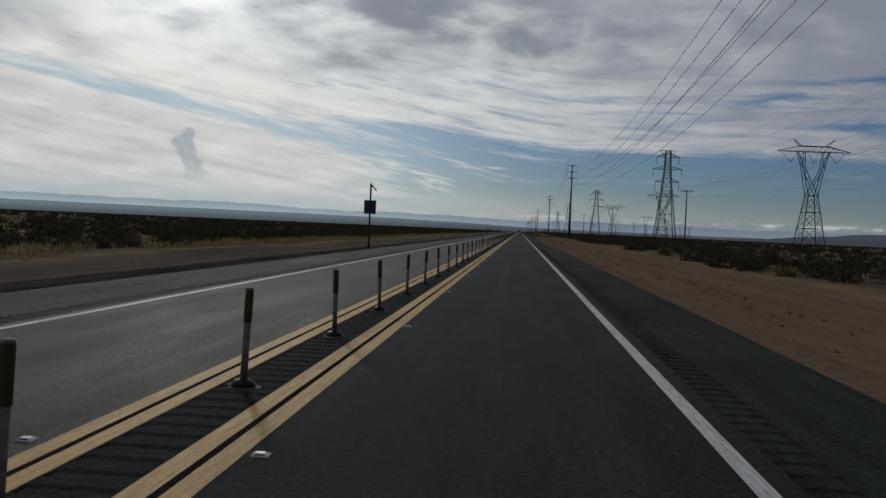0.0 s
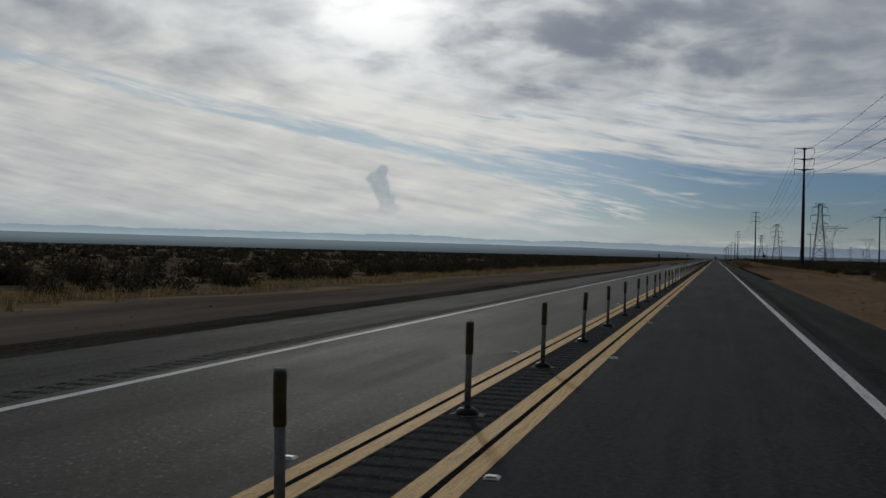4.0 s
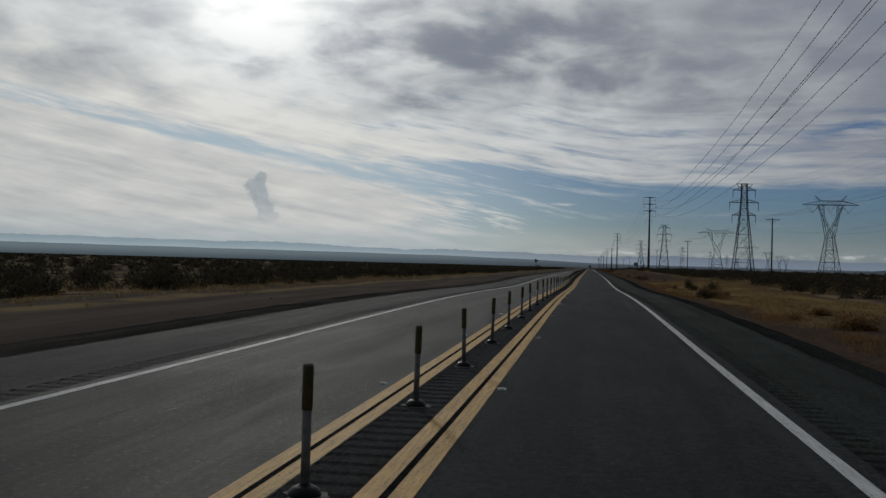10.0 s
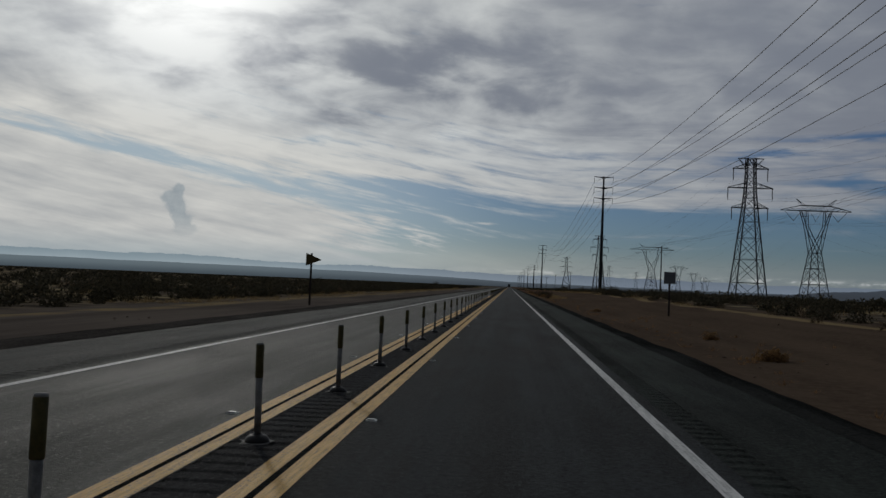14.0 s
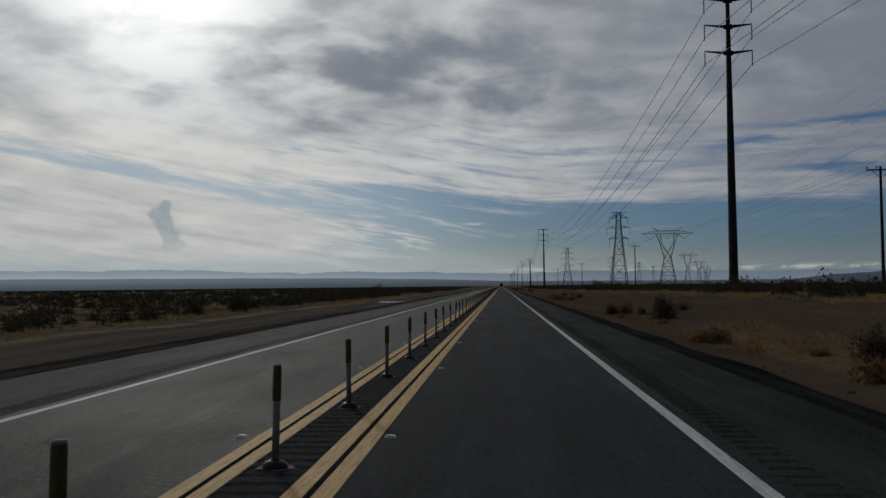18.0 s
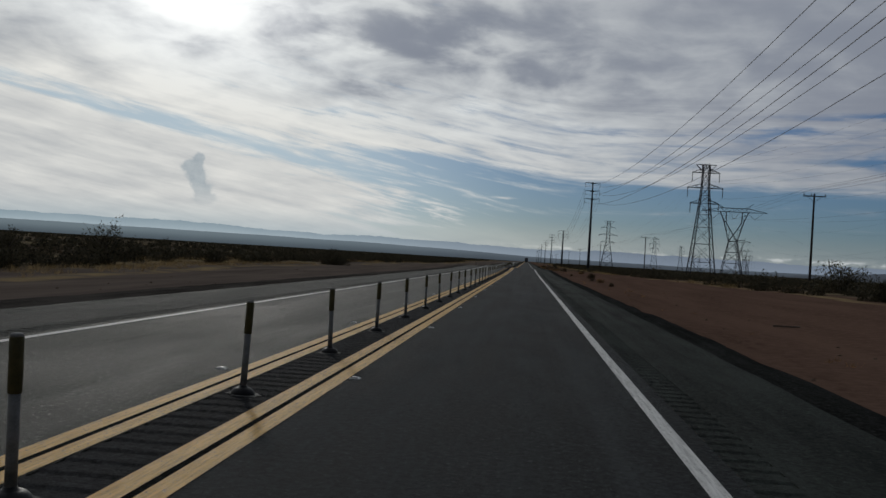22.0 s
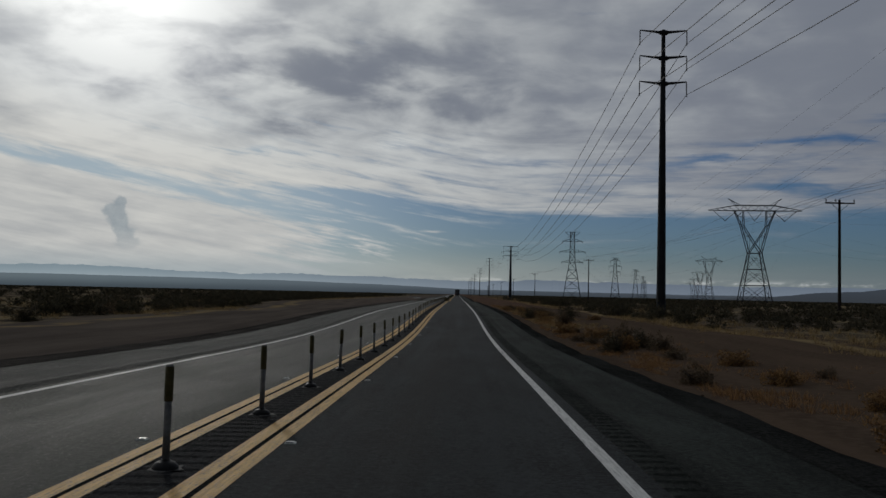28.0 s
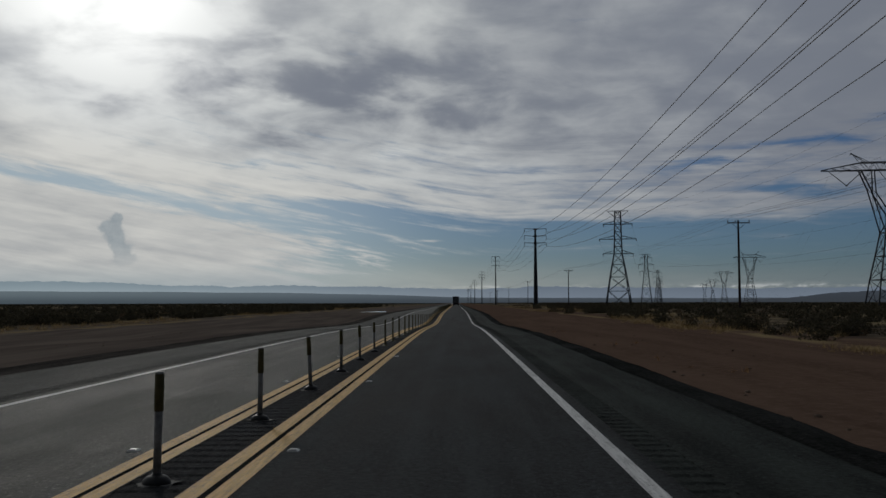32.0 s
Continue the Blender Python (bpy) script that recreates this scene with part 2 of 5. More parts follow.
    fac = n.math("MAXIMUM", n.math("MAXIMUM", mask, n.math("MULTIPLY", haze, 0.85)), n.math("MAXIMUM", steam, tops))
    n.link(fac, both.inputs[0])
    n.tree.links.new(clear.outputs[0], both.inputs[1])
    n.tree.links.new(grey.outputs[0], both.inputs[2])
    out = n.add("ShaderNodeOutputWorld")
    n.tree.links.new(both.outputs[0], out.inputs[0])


build_world()
sun_data = bpy.data.lights.new("sun", "SUN")
sun_data.energy, sun_data.angle, sun_data.color = 0.52, radians(4.0), (1.0, 0.96, 0.89)
sun = new("sun", sun_data)
_a, _e = radians(SUN_AZ), radians(SUN_EL)
sun.matrix_world = look((math.sin(_a) * 100, math.cos(_a) * 100, math.tan(_e) * 100), (0, 0, 0))


# ---------------------------------------------------------------- materials
def asphalt(base, rough, seed, spec=0.22, chips=0.35, bands=0.25):
    def build(n, p):
        c = n.coord()
        x, y, z = n.xyz(c)
        grit = n.noise(c, 90.0, 3.0, 0.7)
        blotch = n.step(n.noise(n.join(n.math("ADD", x, seed), n.math("MULTIPLY", y, 0.22), 0.0), 0.9, 6.0, 0.62), 0.18, 0.82)
        track = n.noise(n.join(n.math("MULTIPLY", x, 2.2), n.math("MULTIPLY", y, 0.02), seed), 1.0, 3.0, 0.6)
        coarse = n.noise(c, 15.0, 6.0, 0.8)
        tone = n.math("ADD", n.math("MULTIPLY", blotch, 0.55), n.math("MULTIPLY", track, 0.6))
        tone = n.math("MULTIPLY_ADD", n.math("SUBTRACT", coarse, 0.5), 1.9, tone)
        col = n.mix(n.step(tone, 0.25, 0.9), tuple(q * 0.45 for q in base), tuple(q * 1.65 for q in base))
        col = n.mix(n.step(grit, 0.60, 0.72), col, tuple(q * 2.6 for q in base))
        col = n.mix(n.step(grit, 0.42, 0.30), col, tuple(q * 0.4 for q in base))
        # long streaks along the wheel tracks: sheen painted pale, gaps between it dark
        drag = n.noise(n.join(n.math("MULTIPLY", x, 1.7), n.math("MULTIPLY", y, 0.045), seed + 4.0), 1.0, 5.0, 0.62)
        col = n.mix(n.math("MULTIPLY", n.step(drag, 0.50, 0.68), bands), col, tuple(q * 2.1 for q in base))
        col = n.mix(n.math("MULTIPLY", n.step(drag, 0.48, 0.30), bands), col, tuple(q * 0.45 for q in base))
        # patches of aggregate flecks; the pale ones paint in wet glints
        fleck = n.noise(n.join(x, n.math("MULTIPLY", y, 0.6), seed), 24.0, 4.0, 0.75)
        where = n.step(n.noise(n.join(n.math("ADD", x, seed), n.math("MULTIPLY", y, 0.3), 2.0), 0.7, 4.0, 0.6), 0.30, 0.70, chips * 0.45, chips)
        col = n.mix(n.math("MULTIPLY", n.step(fleck, 0.57, 0.66), where), col, tuple(q * 5.0 for q in base))
        col = n.mix(n.math("MULTIPLY", n.step(fleck, 0.45, 0.34), where), col, tuple(q * 0.25 for q in base))
        n.link(col, p.inputs["Base Color"])
        n.link(n.step(tone, 0.3, 0.85, rough - 0.06, rough + 0.1), p.inputs["Roughness"])
        p.inputs["Specular IOR Level"].default_value = spec
        relief(n, p, n.math("ADD", n.noise(c, 55.0, 4.0, 0.7), n.math("MULTIPLY", coarse, 1.5)), 1.0, 0.016)
    return build


# left lane and shoulder lightened for sun sheen, right ones darker without it
LANE = surface("lane_asphalt", asphalt((0.035, 0.0385, 0.0405), 0.85, 0.0, 0.05))
LEFT_LANE = surface("sheen_lane_asphalt", asphalt((0.0425, 0.0445, 0.0378), 0.70, 7.0, 0.13, 0.95, 0.75))
SHOULDER = surface("shoulder_asphalt", asphalt((0.047, 0.049, 0.0445), 0.82, 3.0, 0.10, 0.8, 0.5))
RIGHT_SHOULDER = surface("dark_shoulder_asphalt", asphalt((0.034, 0.0390, 0.0360), 0.92, 13.0, 0.03))
GROOVED = surface("grooved_asphalt", asphalt((0.034, 0.035, 0.037), 0.9, 5.0, 0.03))
LEFT_GRAVEL = surface("brown_gravel", asphalt((0.056, 0.051, 0.046), 0.95, 19.0, 0.0))
GRINDINGS = surface("asphalt_grindings", asphalt((0.025, 0.026, 0.025), 0.95, 9.0, 0.0))


def stripe(base):
    """Road paint with drag lines along it, chips, grime and scuffs across it."""
    def build(n, p):
        c = n.coord()
        x, y, z = n.xyz(c)
        wear = n.noise(c, 30.0, 6.0, 0.78)
        grain = n.noise(c, 140.0, 3.0, 0.7)
        drag = n.noise(n.join(n.math("MULTIPLY", x, 34.0), n.math("MULTIPLY", y, 1.8), 1.0), 1.0, 5.0, 0.7)
        long = n.noise(n.join(n.math("MULTIPLY", x, 3.0), n.math("MULTIPLY", y, 0.22), 4.0), 1.0, 5.0, 0.6)
        col = n.mix(n.step(drag, 0.32, 0.68), tuple(q * 0.70 for q in base), tuple(q * 1.05 for q in base))
        col = n.mix(n.math("MULTIPLY", n.step(long, 0.40, 0.72), 0.40), col, tuple(q * 0.55 for q in base))
        col = n.mix(n.math("MULTIPLY", n.step(grain, 0.40, 0.28), 0.6), col, tuple(q * 0.4 for q in base))
        worn = n.step(n.math("ADD", n.math("ADD", wear, n.math("MULTIPLY", long, -0.22)), n.math("MULTIPLY", drag, 0.25)), 0.46, 0.38)
        n.link(n.mix(n.math("MULTIPLY", worn, 0.8), col, (0.040, 0.038, 0.035)), p.inputs["Base Color"])
        n.link(n.step(wear, 0.35, 0.65, 0.55, 0.85), p.inputs["Roughness"])
        p.inputs["Specular IOR Level"].default_value = 0.22
        relief(n, p, n.math("ADD", grain, wear), 0.6, 0.006)
    return build


YELLOW = surface("yellow_line_paint", stripe((0.72, 0.43, 0.125)))
WHITE = surface("white_line_paint", stripe((0.74, 0.74, 0.72)))


def dirt(n, p):
    c = n.coord()
    x, y, z = n.xyz(c)
    big = n.noise(c, 0.035, 5.0, 0.55)
    mid = n.noise(c, 0.33, 6.0, 0.65)
    fine = n.noise(c, 5.0, 6.0, 0.7)
    streaks = n.noise(n.join(n.math("MULTIPLY", x, 0.7), n.math("MULTIPLY", y, 0.06), 2.0), 1.0, 5.0, 0.6)
    # the soil changes along the road: tan, dull brown, reddish, brown again
    low, high = (0.135, 0.090, 0.062), (0.225, 0.155, 0.105)
    for y0, y1, lo, hi in ((240.0, 330.0, (0.066, 0.048, 0.036), (0.110, 0.080, 0.058)), (690.0, 770.0, (0.084, 0.052, 0.040), (0.140, 0.088, 0.066)),
                           (890.0, 960.0, (0.068, 0.049, 0.037), (0.112, 0.081, 0.059)), (1052.0, 1085.0, (0.086, 0.056, 0.042), (0.142, 0.094, 0.069))):
        on = n.step(n.math("MULTIPLY_ADD", mid, 40.0, y), y0 + 20, y1 + 20)
        low, high = n.mix(on, low, lo), n.mix(on, high, hi)
    col = n.mix(n.step(streaks, 0.3, 0.7), low, high)
    col = n.mix(n.step(fine, 0.35, 0.75), col, n.mix(1.0, high, (1.12, 1.14, 1.16), "MULTIPLY"))
    col = n.mix(n.step(x, 0.0, -4.0, 0.0, 0.8), col, n.mix(n.step(streaks, 0.3, 0.7), (0.098, 0.085, 0.075), (0.168, 0.143, 0.122)))
    # scrubland away from the graded verge: litter, dark crust, dry grass
    # the verge is wider on the far side, and widens along the way
    wide = n.math("ADD", n.step(y, 770.0, 815.0, 1.5, 6.0), n.math("SUBTRACT", n.step(y, 1030.0, 1090.0, 0.0, 8.0), n.step(y, 880.0, 940.0, 0.0, 3.5)))
    side = n.math("MAXIMUM", n.math("SUBTRACT", x, 0.5), n.math("SUBTRACT", n.math("MULTIPLY", x, -1.0), wide))
    away = n.step(side, n.math("ADD", 10.5, n.math("MULTIPLY", big, 8.0)), 18.5)
    crust = n.mix(n.step(mid, 0.38, 0.62), (0.060, 0.051, 0.042), (0.150, 0.120, 0.088))
    crust = n.mix(n.math("MULTIPLY", n.step(big, 0.41, 0.57), n.step(mid, 0.42, 0.60)), crust, (0.29, 0.23, 0.130))
    far = n.step(n.vec("LENGTH", n.vec("SUBTRACT", c, (0, 550, 0))), 900.0, 2200.0)
    crust = n.mix(far, crust, (0.042, 0.041, 0.037))
    ground_col = n.mix(away, col, crust)
    # matted dry grass and pale sand along the front of the scrub
    wander = n.math("MULTIPLY", n.math("SUBTRACT", n.noise(n.join(n.math("MULTIPLY", x, 0.05), n.math("MULTIPLY", y, 0.06), 5.0), 1.0, 4.0, 0.6), 0.5), 4.0)
    off = n.math("ABSOLUTE", n.math("SUBTRACT", n.math("ADD", side, wander), 13.6))
    mat = n.math("MULTIPLY", n.step(off, 1.0, 0.25), n.step(mid, 0.36, 0.56))
    ground_col = n.mix(mat, ground_col, n.mix(fine, (0.17, 0.125, 0.068), (0.36, 0.275, 0.150)))
    # stretches of matted golden grass on the near side
    for y0, y1, x0, x1, k in ((366.0, 450.0, 5.2, 13.5, 0.85), (640.0, 712.0, 14.0, 23.0, 0.75), (1000.0, 1060.0, 4.9, 8.5, 0.5), (600.0, 645.0, 5.0, 8.0, 0.4)):
        yy, xx = n.math("MULTIPLY_ADD", mid, 16.0, n.math("SUBTRACT", y, 8.0)), n.math("MULTIPLY_ADD", fine, 1.6, n.math("SUBTRACT", x, 0.8))
        on = n.math("MULTIPLY", n.math("MULTIPLY", n.step(yy, y0, y0 + 8.0), n.step(yy, y1, y1 - 8.0)), n.math("MULTIPLY", n.step(xx, x0, x0 + 1.0), n.step(xx, x1, x1 - 2.0)))
        on = n.math("MULTIPLY", n.math("MULTIPLY", on, n.step(streaks, 0.30, 0.55)), k)
        ground_col = n.mix(on, ground_col, n.mix(fine, (0.185, 0.120, 0.050), (0.40, 0.275, 0.115)))
    n.link(ground_col, p.inputs["Base Color"])
    p.inputs["Roughness"].default_value = 0.95
    p.inputs["Specular IOR Level"].default_value = 0.0
    relief(n, p, n.math("ADD", n.noise(c, 9.0, 6.0, 0.7), n.math("MULTIPLY", mid, 2.0)), 0.7, 0.05)


DIRT = surface("desert_dirt", dirt)


def plain(base, rough, metal=0.0, vary=0.25, scale=8.0, bump=0.1, spec=0.4):
    def build(n, p):
        c = n.coord()
        a, b = n.noise(c, scale, 4.0, 0.6), n.noise(c, scale * 9.0, 3.0, 0.7)
        t = n.math("ADD", n.math("MULTIPLY", a, 0.65), n.math("MULTIPLY", b, 0.35))
        n.link(n.mix(n.step(t, 0.3, 0.7), tuple(q * (1 - vary) for q in base), tuple(min(1, q * (1 + vary)) for q in base)),
               p.inputs["Base Color"])
        n.link(n.step(b, 0.3, 0.7, max(0.05, rough - 0.08), min(1, rough + 0.08)), p.inputs["Roughness"])
        p.inputs["Metallic"].default_value = metal
        p.inputs["Specular IOR Level"].default_value = spec
        if bump:
            relief(n, p, b, bump, 0.004)
    return build


PATCH = surface("dusty_patch", plain((0.10, 0.10, 0.096), 0.9, 0, 0.35, 2.0, 0.3, 0.08))
RUBBER = surface("black_rubber", plain((0.012, 0.012, 0.013), 0.5, 0, 0.4, 14, 0.1, 0.22))
TUBE = surface("white_post_plastic", plain((0.185, 0.185, 0.182), 0.75, 0, 0.4, 10, 0.1, 0.2))
SLEEVE = surface("yellow_green_sheeting", plain((0.072, 0.062, 0.024), 0.6, 0, 0.4, 12, 0.1, 0.25))
PAD = surface("highlight_pad_compound", plain((0.105, 0.103, 0.098), 0.8, 0, 0.8, 18, 0.5, 0.15))
MARKER = surface("ceramic_marker", plain((0.62, 0.62, 0.58), 0.35, 0, 0.2, 30))
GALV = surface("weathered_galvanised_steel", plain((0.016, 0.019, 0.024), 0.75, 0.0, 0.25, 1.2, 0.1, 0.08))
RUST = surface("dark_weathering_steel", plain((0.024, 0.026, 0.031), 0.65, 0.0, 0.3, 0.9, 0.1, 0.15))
WOOD = surface("tarred_pole_wood", plain((0.038, 0.030, 0.027), 0.9, 0, 0.35, 3.0, 0.4, 0.1))
GLASS_INS = surface("grey_porcelain", plain((0.045, 0.043, 0.045), 0.4, 0, 0.2, 6, 0.1, 0.2))
WIRE = surface("aluminium_conductor", plain((0.045, 0.046, 0.050), 0.7, 0.0, 0.15, 2, 0, 0.1))
SIGN_BACK = surface("sign_back_aluminium", plain((0.16, 0.17, 0.185), 0.55, 0.4, 0.2, 5))
SIGN_BLUE = surface("blue_panel", plain((0.03, 0.055, 0.14), 0.45, 0.0, 0.25, 6))
# sign yellow darkened to its look against the light
PENNANT = surface("backlit_yellow_sign_face", plain((0.085, 0.06, 0.016), 0.6, 0.0, 0.2, 6))
PANEL = surface("solar_cell_glass", plain((0.02, 0.022, 0.035), 0.2, 0.0, 0.2, 10))
TRUCK_BOX = surface("dark_trailer_paint", plain((0.06, 0.062, 0.07), 0.5, 0, 0.2, 2))
LAMP_RED = surface("red_lens", plain((0.30, 0.02, 0.015), 0.3, 0, 0.1, 20))
CHROME = surface("dull_metal", plain((0.35, 0.35, 0.36), 0.4, 0.8, 0.1, 10))


def leaf(dark, light, through_light):
    def build(n, p):
        g = n.add("ShaderNodeNewGeometry")
        r = g.outputs["Random Per Island"]
        c = n.coord()
        t = n.math("ADD", n.math("MULTIPLY", r, 0.7), n.math("MULTIPLY", n.noise(c, 2.5, 3.0), 0.4))
        col = n.mix(n.step(t, 0.15, 0.95), dark, light)
        n.link(col, p.inputs["Base Color"])
        p.inputs["Roughness"].default_value = 0.8
        p.inputs["Specular IOR Level"].default_value = 0.05
        tr, both = n.add("ShaderNodeBsdfTranslucent"), n.add("ShaderNodeMixShader")
        n.link(col, tr.inputs["Color"])
        both.inputs[0].default_value = through_light
        n.tree.links.new(p.outputs[0], both.inputs[1])
        n.tree.links.new(tr.outputs[0], both.inputs[2])
        out = [q for q in n.tree.nodes if q.bl_idname == "ShaderNodeOutputMaterial"][0]
        n.tree.links.new(both.outputs[0], out.inputs[0])
    return build


CREOSOTE = surface("creosote_leaves", leaf((0.034, 0.032, 0.022), (0.098, 0.085, 0.054), 0.2))
BURSAGE = surface("grey_dry_leaves", leaf((0.062, 0.048, 0.033), (0.185, 0.135, 0.086), 0.3))
STRAW = surface("dry_grass", leaf((0.115, 0.076, 0.036), (0.42, 0.305, 0.150), 0.42))
RED_GRASS = surface("orange_dry_grass", leaf((0.095, 0.050, 0.025), (0.37, 0.215, 0.098), 0.4))
GOLDEN = surface("golden_dry_leaves", leaf((0.085, 0.048, 0.022), (0.33, 0.200, 0.090), 0.4))
TWIG = surface("grey_twigs", plain((0.085, 0.070, 0.055), 0.9, 0, 0.3, 5))
STONE = surface("desert_stone", plain((0.12, 0.088, 0.066), 0.95, 0, 0.35, 4, 0.3, 0.05))
WATER = surface("still_puddle_water", plain((0.05, 0.045, 0.04), 0.06, 0, 0.1, 3, 0, 0.5))


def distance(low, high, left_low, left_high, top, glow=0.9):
    """Far land with air haze painted in as glow, stronger on the sun's side."""
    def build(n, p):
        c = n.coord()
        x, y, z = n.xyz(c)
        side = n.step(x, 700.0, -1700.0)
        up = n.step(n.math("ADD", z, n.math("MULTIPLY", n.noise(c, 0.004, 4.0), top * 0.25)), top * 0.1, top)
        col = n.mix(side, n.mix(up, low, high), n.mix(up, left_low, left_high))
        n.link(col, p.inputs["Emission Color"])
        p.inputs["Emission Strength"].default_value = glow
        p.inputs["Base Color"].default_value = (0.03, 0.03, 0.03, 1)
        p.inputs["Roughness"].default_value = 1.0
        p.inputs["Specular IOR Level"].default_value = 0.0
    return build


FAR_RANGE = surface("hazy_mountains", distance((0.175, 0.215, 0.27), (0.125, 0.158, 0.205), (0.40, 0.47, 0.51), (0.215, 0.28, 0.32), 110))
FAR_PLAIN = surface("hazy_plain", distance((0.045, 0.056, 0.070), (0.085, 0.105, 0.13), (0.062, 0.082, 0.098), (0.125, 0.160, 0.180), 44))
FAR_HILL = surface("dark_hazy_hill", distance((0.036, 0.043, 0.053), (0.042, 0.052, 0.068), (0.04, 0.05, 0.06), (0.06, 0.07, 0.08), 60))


# ---------------------------------------------------------------- mesh helpers
class Geo:
    """Collects corners and faces of one mesh."""

    def __init__(self):
        self.v, self.f = [], []

    def quad_strip(self, rings, close=True, cap=True):
        n = len(rings[0])
        at = len(self.v)
        for r in rings:
            self.v.extend(tuple(q) for q in r)
        for i in range(len(rings) - 1):
            for j in range(n if close else n - 1):
                k = (j + 1) % n
                a, b = at + i * n, at + (i + 1) * n
                self.f.append((a + j, a + k, b + k, b + j))
        if cap and close:
            self.f.append(tuple(at + j for j in reversed(range(n))))
            last = at + (len(rings) - 1) * n
            self.f.append(tuple(last + j for j in range(n)))
        return self

    def box(self, cx, cy, cz, sx, sy, sz, bevel=0.0):
        hx, hy = sx / 2, sy / 2
        b = min(bevel, hx * 0.9, hy * 0.9, sz * 0.45)

        def ring(z, q):
            return [(cx - hx + q, cy - hy + q, z), (cx + hx - q, cy - hy + q, z), (cx + hx - q, cy + hy - q, z), (cx - hx + q, cy + hy - q, z)]
        lo, hi = cz - sz / 2, cz + sz / 2
        if b:
            return self.quad_strip([ring(lo, b), ring(lo + b, 0), ring(hi - b, 0), ring(hi, b)])
        return self.quad_strip([ring(lo, 0), ring(hi, 0)])

    def turned(self, profile, sides=10, cx=0.0, cy=0.0):
        """A body of revolution about z: profile of (radius, z)."""
        rings = []
        for r, z in profile:
            rings.append([(cx + r * math.cos(2 * math.pi * i / sides), cy + r * math.sin(2 * math.pi * i / sides), z) for i in range(sides)])
        return self.quad_strip(rings)

    def bar(self, p, q, w, sides=4, w2=None):
        p, q = Vector(p), Vector(q)
        d = (q - p).normalized()
        s = d.cross(Vector((0, 0, 1)) if abs(d.z) < 0.95 else Vector((1, 0, 0))).normalized()
        t = d.cross(s)
        rings = []
        for c, r in ((p, w / 2), (q, (w2 or w) / 2)):
            rings.append([c + s * (r * 1.3 * math.cos(math.pi / 4 + 2 * math.pi * i / sides)) + t * (r * 1.3 * math.sin(math.pi / 4 + 2 * math.pi * i / sides))
                          for i in range(sides)])
        return self.quad_strip(rings)

    def path(self, pts, w):
        """A bent square bar through the points."""
        pts = [Vector(p) for p in pts]
        rings = []
        for i, c in enumerate(pts):
            d = (pts[min(i + 1, len(pts) - 1)] - pts[max(i - 1, 0)]).normalized()
            s = d.cross(Vector((0, 1, 0)) if abs(d.y) < 0.9 else Vector((1, 0, 0))).normalized()
            t = d.cross(s)
            rings.append([c + (s * a + t * b) * (w / 2) for a, b in ((-1, -1), (1, -1), (1, 1), (-1, 1))])
        return self.quad_strip(rings)

    def mesh(self, name, material, smooth=False):
        m = bpy.data.meshes.new(name)
        m.from_pydata(self.v, [], self.f)
        m.materials.append(material)
        if smooth:
            m.polygons.foreach_set("use_smooth", [True] * len(m.polygons))
        m.update()
        return m


def part(name, geo, material, parent=None, label="", smooth=False):
    ob = new(name, geo.mesh(name, material, smooth))
    if parent is not None:
        ob.parent = parent
    if label:
        tagged(ob, label)
    return ob


def thing(name, label, category, group="", m=None):
    ob = new(name)
    ob.empty_display_size = 0.2
    if m is not None:
        ob.matrix_basis = m
    return tagged(ob, label, category, group)


def mesh_from(name, verts, faces, material, kind="", label="", category=""):
    m = bpy.data.meshes.new(name)
    m.from_pydata(verts, [], faces)
    m.materials.append(material)
    m.update()
    return tagged(new(name, m), label, category, "", kind)


# ---------------------------------------------------------------- ground
RIGHT_Y = [-400, 0, 120, 300, 420, 560, 640, 720, 800, 880, 960, 1040, 1200, 1400, 2000]
RIGHT_Z = [-0.6, -0.6, -0.5, -0.2, 0.0, 0.6, 0.85, 0.6, 0.5, 0.1, -0.2, -0.3, 0.0, 0.2, 0.2]


def smooth_step(a, b, v):
    t = max(0.0, min(1.0, (v - a) / (b - a)))
    return t * t * (3 - 2 * t)


def ground_z(x, y):
    if -9.3 <= x <= 3.9:
        return road_z(y) - 0.12
    r = road_z(y)
    if x > 3.9:
        top = float(np.interp(y, RIGHT_Y, RIGHT_Z))
        h = (r - 0.10) * (1 - smooth_step(4.2, 12.0, x)) + top * smooth_step(4.2, 14.5, x)
        h = h * (1 - smooth_step(45, 260, x))
    else:
        h = (r - 0.10) * (1 - smooth_step(10.0, 16.0, -x)) - 0.20 * smooth_step(10.0, 22.0, -x)
        h = h * (1 - smooth_step(45, 260, -x))
    d = max(abs(x + 2.7) - 7.6, 0.0)
    k = min(1.0, d / 6.0) * (1 - smooth_step(200, 600, abs(x)))
    h += k * (0.16 * noise.noise((x * 0.12, y * 0.12, 0.0)) + 0.05 * noise.noise((x * 0.6, y * 0.6, 3.0)))
    return h


def front_left(y):
    """How far left of the centre line the scrub begins."""
    return 18.0 + 4.5 * smooth_step(770, 815, y) - 3.5 * smooth_step(880, 940, y) + 8.0 * smooth_step(1030, 1090, y)


def axis(points):
    out = []
    for a, b, step in points:
        n = max(1, round((b - a) / step))
        out += [a + (b - a) * i / n for i in range(n)]
    out.append(points[-1][1])
    return out


